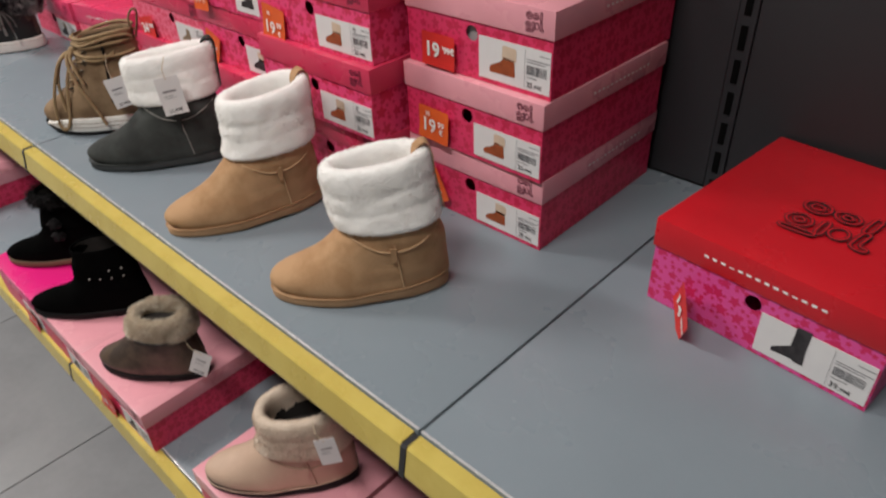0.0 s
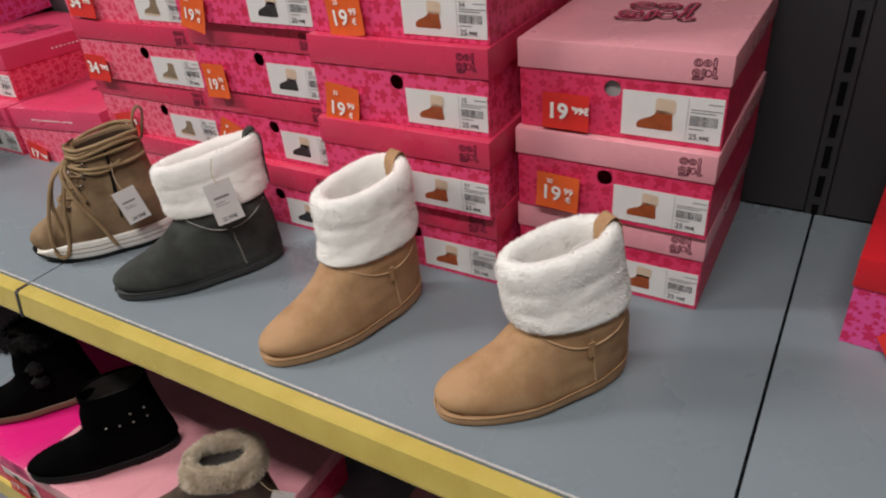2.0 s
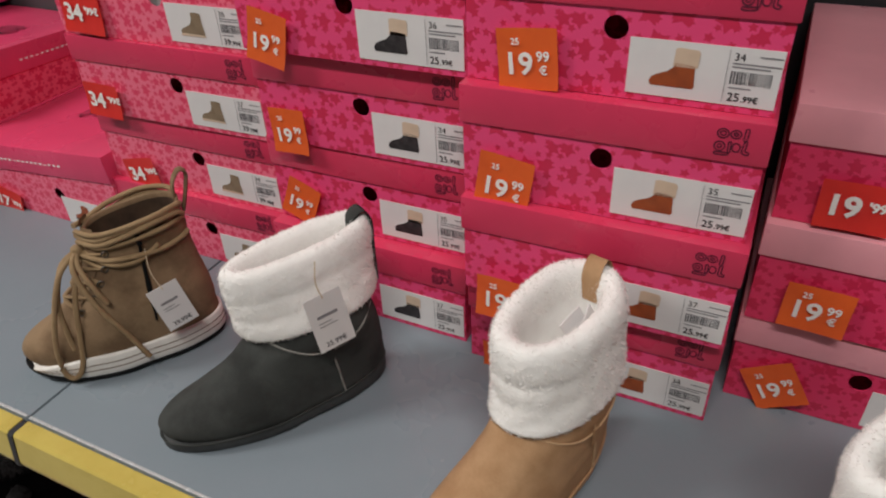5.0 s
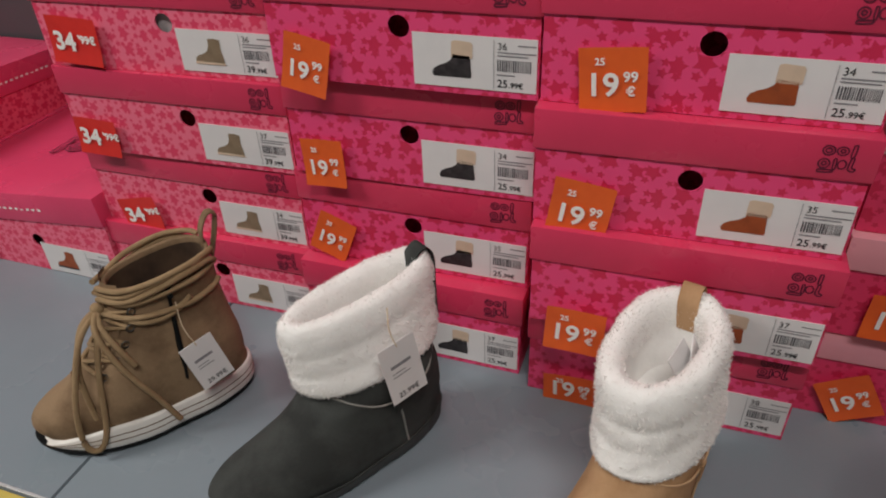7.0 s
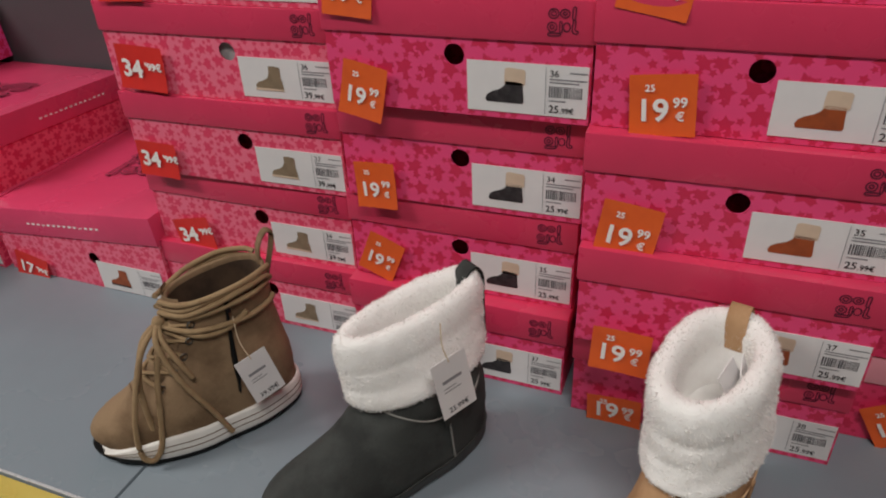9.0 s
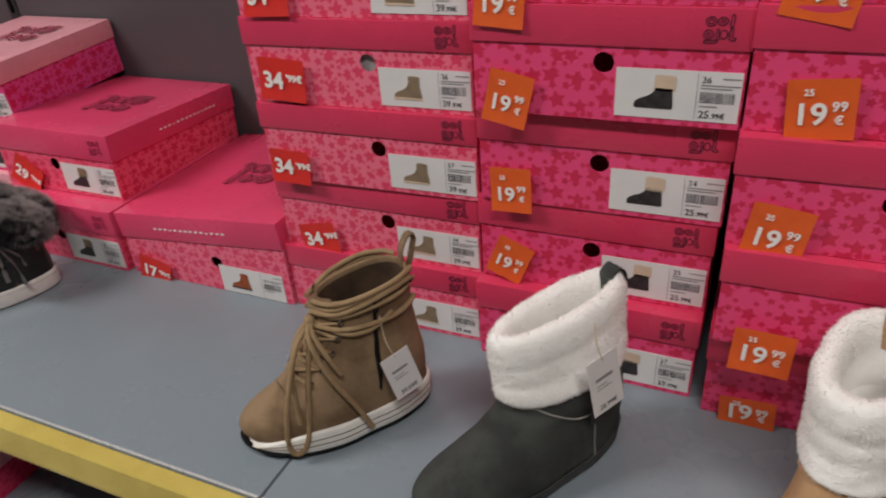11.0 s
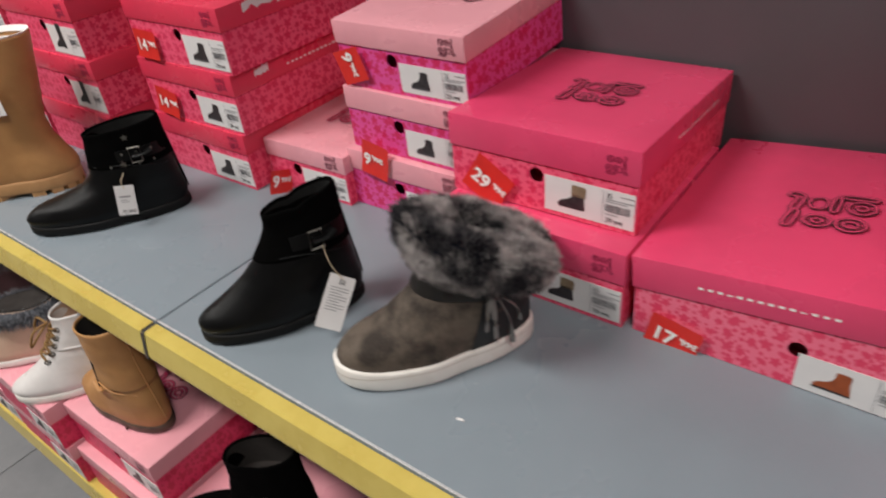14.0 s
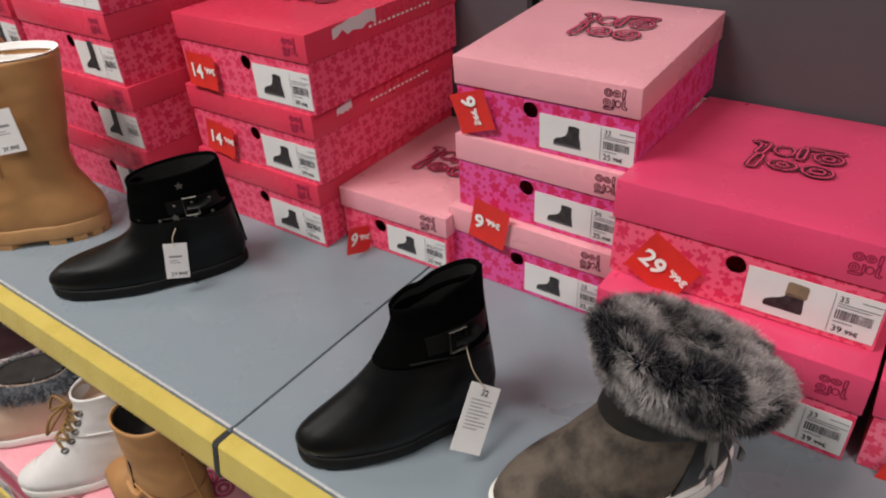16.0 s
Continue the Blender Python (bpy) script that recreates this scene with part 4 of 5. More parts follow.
def strands(bm_src, count, length, width, seed, droop=0.4, spread=0.5, pick=None, curl=0.3, locks=0.0):
    """Blades scattered over the faces of a mesh, each of two bent segments."""
    rnd2 = random.Random(seed)
    bm_src.normal_update()
    faces = [f for f in bm_src.faces if len(f.verts) == 4 and (pick is None or pick(f))]
    areas = np.cumsum([f.calc_area() for f in faces])
    out = bmesh.new()
    layer = out.loops.layers.uv.verify()
    for _ in range(count):
        f = faces[int(np.searchsorted(areas, rnd2.random() * areas[-1]))]
        a, b, c, d = [v.co for v in f.verts]
        u, v = rnd2.random(), rnd2.random()
        p = (a * (1 - u) + b * u) * (1 - v) + (d * (1 - u) + c * u) * v
        n = f.normal
        jit = Vector((rnd2.gauss(0, 1), rnd2.gauss(0, 1), rnd2.gauss(0, 1))) * spread
        way = (n + jit + Vector((0, 0, -droop))).normalized()
        if locks:
            lay = noise.noise_vector(p * 34) * locks
            way = (way + lay - n * 0.3 * lay.dot(n)).normalized()
        bend = (way + Vector((rnd2.gauss(0, 1), rnd2.gauss(0, 1), rnd2.gauss(0, 1))) * curl + Vector((0, 0, -droop * 0.6))).normalized()
        side = way.cross(Vector((rnd2.gauss(0, 1), rnd2.gauss(0, 1), rnd2.gauss(0, 1)))).normalized() * width / 2
        ln = length * rnd2.uniform(0.6, 1.25)
        mid_p, tip = p + way * ln * 0.55, p + way * ln * 0.55 + bend * ln * 0.5
        base = p - n * 0.001
        q = [out.verts.new(w) for w in (base - side, base + side, mid_p + side * 0.8, mid_p - side * 0.8, tip)]
        for corners in ((0, 1, 2, 3), (3, 2, 4)):
            for k, lp in zip(corners, out.faces.new([q[k] for k in corners]).loops):
                lp[layer].uv = (0.5, (0.0, 0.0, 0.6, 0.6, 1.0)[k])
    return out


def cuff(parent, last, z0, z1, thick, fat, bulges, material, pile, count, length, seed, width=0.0009, lumpy=0.0016, droop=0.3, deep=0.05, lining="lining", label="", locks=0.0, spread=0.55, flare=0.0):
    """A padded cuff: bulging outside, a fat rim rolled inwards, an inner wall, and its pile."""
    bm = bmesh.new()
    rings, n = [], 72
    low = 1 - flare
    rows = [(z0 + 0.002, -0.002), (z0, fat * 0.35 * low), (z0 + 0.003, fat * 0.8 * low)]
    for k in range(22):
        t = k / 21
        rows.append((z0 + 0.006 + (z1 - z0 - 0.016) * t, fat * (0.89 + 0.11 * abs(math.sin(math.pi * bulges * t)) ** 0.6 + 0.10 * t) * (1 - flare * (1 - t) ** 1.5)))
    rows += [(z1 - 0.005, fat * 0.86), (z1 - 0.001, fat * 0.5), (z1, fat * 0.05), (z1 - 0.001, -fat * 0.5), (z1 - 0.006, -fat * 0.85), (z1 - 0.014, -fat), (z1 - 0.028, -fat * 1.0), (z1 - deep, -fat * 0.9)]
    for z, o in rows:
        ring = last.ring(z, o + thick, n)
        for p in ring:
            d = noise.noise(Vector((p.x * 55 + seed, p.y * 55, p.z * 70))) * lumpy + noise.noise(Vector((p.x * 190, p.y * 190 + seed, p.z * 190))) * lumpy * 0.5
            p += Vector((p.x - 0.065, p.y, 0)).normalized() * d + Vector((0, 0, d * 0.6))
        rings.append(ring)
    loft(bm, rings, False, False)
    top = z1 - 0.022
    tufts = strands(bm, count, length, width, seed, droop, spread, locks=locks, pick=lambda f: not (f.calc_center_median().z < top and f.normal.dot(Vector((f.calc_center_median().x - 0.065, f.calc_center_median().y, 0))) < 0))
    ob = part("cuff", bm, material, parent, label, smooth=True, angle=180)
    tagged(part("pile", tufts, pile, ob), kind="stuff")
    bm = bmesh.new()
    loft(bm, [last.ring(z1 - deep + 0.012, thick - fat * 0.93), last.ring(z1 - deep - 0.02, thick - fat * 1.1)], False, True)
    part("lining", bm, lining, parent, "soft lining inside the boot", smooth=True)
    return ob


def hang_tag(parent, x, y, z, turn, top, w=0.030, h=0.052, face=1, lean=8.0, text=None, head=None):
    """A white card ticket on a string, hanging beside the boot; top is where the string is tied."""
    m = pose(x, y, z, 90 - lean, 0, 180 if face > 0 else 0) @ pose(0, 0, 0, 0, 0, turn)
    bm = bmesh.new()
    cuboid(bm, -w / 2, w / 2, -h, 0, -0.0003, 0.0003)
    tag = part("hang_tag", bm, "white_card", parent, "white card ticket on a string", m=m)
    bm = bmesh.new()
    for a, b, c, d in () if head else ((-0.30, 0.26, -0.40, 0.055), (-0.30, 0.06, -0.50, 0.018), (-0.30, 0.18, -0.56, 0.018)):
        poly(bm, [(a * w, c * h), (b * w, c * h), (b * w, (c + d) * h), (a * w, (c + d) * h)], 0.0005)
    if not head:
        part("fine_print", bm, "grey_ink", tag)
    if text:
        part("price", words(text, 0.0075, "ink", 0.0001), "ink", tag, m=pose(-w * 0.30, -h * 0.93, 0.0005))
    if head:
        part("size_number", words(head, 0.0085, "ink", 0.0002), "ink", tag, m=pose(-w * 0.10, -h * 0.16, 0.0005))
        bm = bmesh.new()
        for k in range(9):
            a, c = -0.34, -(0.24 + 0.052 * k) * h
            poly(bm, [(a * w, c), ((0.34 - 0.22 * (k % 3 == 2)) * w, c), ((0.34 - 0.22 * (k % 3 == 2)) * w, c + 0.0009), (a * w, c + 0.0009)], 0.0006)
        part("fine_print", bm, "grey_ink", tag)
    eye = m @ Vector((0, -0.004, 0.0008))
    top = Vector(top)
    sag = (eye + top) / 2 + Vector((0.004, 0.002 * face, 0.0))
    cord(parent, "tag_string", [top, sag, eye], 0.0006, "string")
    return tag


def stand(hx, hy, tx, ty, z):
    return pose(hx, hy, z, 0, 0, math.degrees(math.atan2(ty - hy, tx - hx)))


def slipper_last(long, slim=0.0, slope=0.13, w=0.0, fore=0.0, bend=0.0):
    k = long / 0.24
    return Last([(0.012, 0.006, 0.230 * k, 0.043), (0.021, 0.001, 0.238 * k, 0.0455), (0.030, 0.0, 0.237 * k, 0.0455), (0.038, 0.0, 0.227 * k, 0.0445), (0.046, 0.001, 0.209 * k, 0.0435),
                 (0.054, 0.001, 0.191 * k, 0.0425), (0.064, 0.002, 0.173 * k, 0.0415), (0.075, 0.003, 0.158 * k, 0.0405), (0.086, 0.005, 0.147 * k, 0.040), (0.098, 0.009 + slim * 0.2, 0.137 * k, 0.0395), (0.12, 0.013 + slim * 0.5, 0.130 * k + fore * 0.6, 0.0392 - w * 0.6),
                 (0.16, 0.014 + slim, 0.129 * k + fore, 0.0395 - w), (0.22, 0.012 + slim * 1.3, 0.130 * k + fore * 1.3, 0.040 - w)], mid=0.46, e=0.91, slope=slope, slope_from=0.085, bend=bend)


def slipper_boot(name, m, suede, sole, label, long, z0, z1, fleece, pile, seed, tab, seam, lining="fleece", tag=None, thick=0.0008, cards=False, slim=0.0, narrow=0.0, fore=0.0, lean=0.0, bend=0.0):
    """A sheepskin-style pull-on boot with a turned-down fleece cuff."""
    boot = thing(name, m, label, "boot", "boots on display")
    last = slipper_last(long, slim, w=narrow, fore=fore, bend=bend)
    last.lean = lean
    part("upper", skin(last, 0.009, z0 + 0.012, 40, 0.0, 0.0012, seed), suede, boot, "soft suede upper", smooth=True, angle=180)
    bm = sole_mesh(last, 0.021, 0.0012)
    for v in bm.verts:
        u = min(max(v.co.x / last.long, 0.0), 1.0)
        arch = 0.004 * math.exp(-((u - 0.42) / 0.13) ** 2) * (1 if v.co.z < 0.004 else 0)
        v.co.z = v.co.z * (1.06 - 0.46 * u) + arch
        if v.co.z < 0.006:
            v.co.y -= (v.co.y - last.aside(v.co.x, 0.0)) * 0.05
    part("sole", bm, sole, boot, "flat foam sole, thicker at the heel", smooth=True, angle=60)
    cord(boot, "welt", [p for p in last.ring(0.02, 0.0014, 40, 0.0)] + [last.ring(0.02, 0.0014, 40, 0.0)[0]], 0.0010, suede, "stitched welt above the sole", 2)
    for v in boot.children[-1].data.vertices:
        v.co.z += 0.0215 * (1.06 - 0.46 * min(max(v.co.x / last.long, 0.0), 1.0))
    for side in (1, -1):
        cord(boot, "side_seam", [last.at(0.062 + 0.010 * (1 - t) , z, side, 0.0012) for t, z in ((0, z0 + 0.004), (0.3, 0.075), (0.6, 0.055), (0.8, 0.038), (1, 0.022))], 0.0012, seam, "raised side seam")
        cord(boot, "collar_seam", [last.at(x, z, side, 0.0010) for x, z in ((0.014, z0 - 0.008), (0.032, z0 - 0.016), (0.052, z0 - 0.024), (0.072, z0 - 0.027), (0.092, z0 - 0.023), (0.112, z0 - 0.012), (0.126, z0 - 0.002))], 0.0010, seam, "stitched collar seam")
        bm = bmesh.new()
        q = [last.at(x, z, side, 0.0022) for x, z in ((0.068, z0 - 0.020), (0.076, z0 - 0.020), (0.075, z0 - 0.040), (0.069, z0 - 0.040))]
        loft(bm, [q, [p + Vector((0, side * 0.0014, 0)) for p in q]])
        bmesh.ops.recalc_face_normals(bm, faces=bm.faces)
        part("seam_tab", bm, suede, boot)
    cuff(boot, last, z0, z1, thick, 0.0100, 3, fleece, pile, 11000, 0.0020, seed, width=0.0007, lumpy=0.0014, droop=0.0, spread=0.10, deep=0.044, lining=lining, label="turned-down fleece cuff in padded rolls")
    # loop over the back of the rim
    b = between(last.rows, z1)[0]
    bm = bmesh.new()
    line = [(between(last.rows, z0 + 0.004)[0] - 0.0128, z0 + 0.004), (between(last.rows, z1 - 0.036)[0] - 0.0132, z1 - 0.036), (b - 0.0128, z1 - 0.010), (b - 0.0076, z1 + 0.0030), (b + 0.001, z1 + 0.0034), (b + 0.0092, z1 - 0.006), (b + 0.0108, z1 - 0.030)]
    path = smooth_line([(x, last.aside(x, z), last.lift(x, z)) for x, z in line], 5)
    loft(bm, [[p + Vector((0, s * 0.0085, 0)) + Vector((dx, 0, dx)) for s, dx in ((-1, 0), (1, 0), (1, 0.0012), (-1, 0.0012))] for p in path])
    bmesh.ops.recalc_face_normals(bm, faces=bm.faces)
    part("pull_tab", bm, tab, boot, "suede pull tab over the back rim", smooth=True)
    if cards:
        for dx, dy, turn in ((0.050, 0.006, 14), (0.058, -0.004, -10)):
            bm = bmesh.new()
            cuboid(bm, -0.012, 0.012, -0.0004, 0.0004, -0.035, 0.0)
            part("inner_ticket", bm, "white_card", boot, "white ticket tucked into the boot", m=pose(dx, dy, z1 - 0.010, 18, 20, turn))
    if tag:
        hang_tag(boot, **tag)
    return boot


SURF = HS + 0.0003
slipper_boot("ankle_boot", stand(-0.153, 0.2073, -0.2855, 0.024, SURF), "suede_tan", "sole_tan", "tan suede ankle boot with white fleece cuff", 0.228, 0.104, 0.187, "fleece", "fleece_pile", 1, "suede_tan", "seam_tan", cards=True, slim=0.011, narrow=0.012, fore=0.012, lean=-0.08, bend=-0.015)
slipper_boot("ankle_boot", stand(-0.451, 0.234, -0.506, 0.011, SURF), "suede_tan", "sole_tan", "tan suede ankle boot with white fleece cuff", 0.233, 0.106, 0.190, "fleece", "fleece_pile", 7, "suede_tan", "seam_tan", cards=True, slim=-0.007, narrow=0.007, fore=-0.010, lean=-0.10, bend=-0.024)
slipper_boot("ankle_boot", stand(-0.6895, 0.227, -0.822, 0.023, SURF), "suede_grey", "sole_grey", "charcoal suede ankle boot with white fleece cuff", 0.243, 0.112, 0.189, "fleece", "fleece_pile", 13, "suede_grey", "silver_seam", slim=-0.005, narrow=0.019, fore=0.006, lean=-0.09, bend=-0.013,
             tag={"x": 0.074, "y": 0.048, "z": 0.163, "turn": 6, "top": (0.070, 0.034, 0.190), "text": "25.99€", "w": 0.037, "h": 0.060})


# khaki lace-up boot
def taper(bm, last):
    """Thins a sole towards the toe."""
    for v in bm.verts:
        u = min(max((v.co.x / last.long - 0.70) / 0.28, 0.0), 1.0)
        v.co.z = 0.006 + 0.010 * u * u + (v.co.z - 0.006) * (1 - 0.92 * u ** 1.5)
        if u > 0.5:
            v.co.y *= 1 - 0.03 * u
            v.co.x -= 0.005 * (u - 0.5)


def lace_boot(m):
    boot = thing("lace_up_boot", m, "khaki suede lace-up boot with white striped sole", "boot", "boots on display")
    last = Last([(0.020, 0.004, 0.206, 0.041), (0.032, 0.000, 0.212, 0.043), (0.044, 0.0, 0.208, 0.043), (0.054, 0.0, 0.197, 0.042), (0.064, 0.0, 0.179, 0.041), (0.075, 0.001, 0.163, 0.040), (0.088, 0.003, 0.148, 0.038),
                 (0.104, 0.006, 0.135, 0.034), (0.124, 0.008, 0.123, 0.032), (0.15, 0.010, 0.114, 0.031), (0.19, 0.010, 0.109, 0.031), (0.21, 0.009, 0.108, 0.031)], mid=0.44, heel=0.14, slope=0.12, slope_from=0.12, bend=-0.024)
    part("upper", shell_open(last, 0.012, 0.178, 0.004, 0.05, 46, 0.0, 0.0014, 4), "suede_olive", boot, "soft khaki upper, open at the top", smooth=True, angle=120)
    bm = bmesh.new()
    loft(bm, [last.ring(0.172, -0.0045), last.ring(0.140, -0.0055), last.ring(0.120, -0.0070)], False, True)
    part("lining", bm, "brown_leather", boot, smooth=True)
    part("outsole", sole_mesh(last, 0.008, 0.0030, toe_up=0.014, z_ref=0.03), "rubber_black", boot, "black outsole rising at the toe", smooth=True, angle=60)
    bm = sole_mesh(last, 0.028, 0.0042, 0.006, 0.010, 0.03)
    taper(bm, last)
    part("midsole", bm, "rubber_white", boot, "white rubber midsole, thinning at the toe", smooth=True, angle=60)
    for z in (0.016, 0.0235):
        bm = band_mesh(last, z, z + 0.0016, 0.0047, 0.03)
        for v in bm.verts:
            v.co.z += 0.010 * max(0.0, v.co.x / last.long - 0.72) ** 2 * 12
        taper(bm, last)
        part("stripe", bm, "rubber_stripe", boot, "thin brown stripe", smooth=True)
    # toe cap seam, heel counter, side zip
    cord(boot, "toe_seam", [last.at(0.150, 0.036, 1, 0.001), last.at(0.158, 0.055, 1, 0.001), last.front(0.0735, 0.012, 0.001), last.front(0.0735, -0.012, 0.001), last.at(0.158, 0.055, -1, 0.001), last.at(0.150, 0.036, -1, 0.001)], 0.0009, "suede_olive")
    cord(boot, "zip", [last.at(0.062 + 0.010 * k / 5, 0.172 - 0.022 * k, 1, 0.0010) for k in range(6)], 0.0030, "rubber_black", "black side zip", flat=0.5)
    part("zip_pull", block(-0.0025, 0.0025, -0.001, 0.002, -0.012, 0.0, 0.0008), "rubber_black", boot, m=pose(*last.at(0.063, 0.168, 1, 0.003)))
    # tongue
    bm = bmesh.new()
    rows = []
    for k in range(8):
        z = 0.090 + 0.093 * k / 7
        rows.append([last.front(min(z, 0.205), y, 0.0014) + Vector((0, 0, 0)) for y in (-0.020, -0.012, -0.004, 0.004, 0.012, 0.020)])
    for a, b in zip(rows, rows[1:]):
        va, vb = [bm.verts.new(p) for p in a], [bm.verts.new(p) for p in b]
        for i in range(5):
            bm.faces.new((va[i], va[i + 1], vb[i + 1], vb[i]))
    bmesh.ops.remove_doubles(bm, verts=bm.verts, dist=0.0001)
    part("tongue", bm, "suede_olive", boot, "padded tongue", smooth=True)
    # eyelets and lacing
    zs = (0.084, 0.099, 0.115, 0.133, 0.152)
    for side in (1, -1):
        for z in zs:
            p = last.front(z, side * 0.024, 0.001)
            bm = bmesh.new()
            tube(bm, [p + Vector((0.0036 * math.cos(a), side * 0.0012, 0.0036 * math.sin(a))) for a in np.linspace(0, 2 * math.pi, 11)], 0.0009, 5)
            part("eyelet", bm, "metal", boot, smooth=True)
    for k in range(4):
        for side in (1, -1):
            cord(boot, "lace", [last.front(zs[k], side * 0.024, 0.002), last.front((zs[k] + zs[k + 1]) / 2, 0, 0.0055), last.front(zs[k + 1], -side * 0.024, 0.002)], 0.0026, "lace_olive", flat=0.7)
    for k, (z, dz) in enumerate(((0.168, 0.010), (0.160, 0.004))):
        pts = [last.front(z, 0.0, 0.006)] + [last.at(x, z + dz * s, 1, 0.0035) for x, s in ((0.100, 0.3), (0.070, 1.0), (0.035, 1.2), (0.012, 0.6))]
        cord(boot, "lace", pts, 0.0029, "lace_olive", "lace wound round the ankle")
    cord(boot, "lace", [last.front(0.150, 0.0, 0.006)] + [last.at(x, z, 1, 0.0035) for x, z in ((0.098, 0.140), (0.070, 0.138), (0.045, 0.150))], 0.0029, "lace_olive", "lace wound round the ankle")
    for z, dz, o in ((0.176, 0.006, 0.0045), (0.163, 0.012, 0.0060), (0.146, -0.002, 0.0040)):
        pts = [last.front(z, 0.006, 0.007)] + [last.at(x, z + dz * s, 1, o) for x, s in ((0.102, 0.2), (0.078, 0.7), (0.044, 1.1), (0.020, 0.8), (0.012, 0.2))]
        cord(boot, "lace", pts, 0.0030, "lace_olive", "lace wound round the ankle")
        pts = [last.front(z, -0.006, 0.007)] + [last.at(x, z + dz * s, -1, o) for x, s in ((0.102, 0.2), (0.078, 0.7), (0.044, 1.1), (0.020, 0.8), (0.012, 0.2))]
        cord(boot, "lace", pts, 0.0030, "lace_olive", "lace wound round the ankle")
    # knot and bow
    knot = last.front(0.150, 0.004, 0.008)
    bm = bmesh.new()
    bmesh.ops.create_icosphere(bm, subdivisions=2, radius=0.0065)
    part("knot", bm, "lace_olive", boot, smooth=True, m=Matrix.Translation(knot))
    k = knot
    cord(boot, "bow_loop", [k, k + Vector((0.026, 0.016, -0.018)), k + Vector((0.050, 0.026, -0.078)), k + Vector((0.056, 0.026, -0.126)), k + Vector((0.046, 0.030, -0.136)), k + Vector((0.034, 0.030, -0.115)), k + Vector((0.020, 0.022, -0.050)), k], 0.0030, "lace_olive", "long drooping bow loop", 8)
    cord(boot, "lace_end", [k, k + Vector((0.010, 0.018, -0.012)), k + Vector((0.002, 0.034, -0.050)), k + Vector((-0.018, 0.046, -0.095)), k + Vector((-0.030, 0.050, -0.128))], 0.0030, "lace_olive", "hanging lace end", 8)
    cord(boot, "lace_end", [k, k + Vector((0.004, 0.016, -0.010)), k + Vector((-0.002, 0.030, -0.030)), k + Vector((-0.010, 0.036, -0.052))], 0.0030, "lace_olive", "hanging lace end", 8)
    cord(boot, "lace_end", [k, k + Vector((0.020, 0.008, -0.010)), k + Vector((0.036, 0.018, -0.050)), k + Vector((0.038, 0.022, -0.105))], 0.0030, "lace_olive", "hanging lace end", 8)
    # back loop
    cord(boot, "back_loop", [(0.008, 0, 0.165), (-0.001, 0, 0.192), (-0.004, 0, 0.208), (0.003, 0, 0.212), (0.012, 0, 0.198), (0.014, 0, 0.178)], 0.0055, "suede_olive", "pull loop at the back", flat=0.35)
    hang_tag(boot, 0.058, 0.048, 0.110, 12, tuple(last.at(0.060, 0.150, 1, 0.003)), 0.034, 0.054, text="39.99€")


lace_boot(stand(-0.910, 0.211, -1.027, 0.034, SURF))


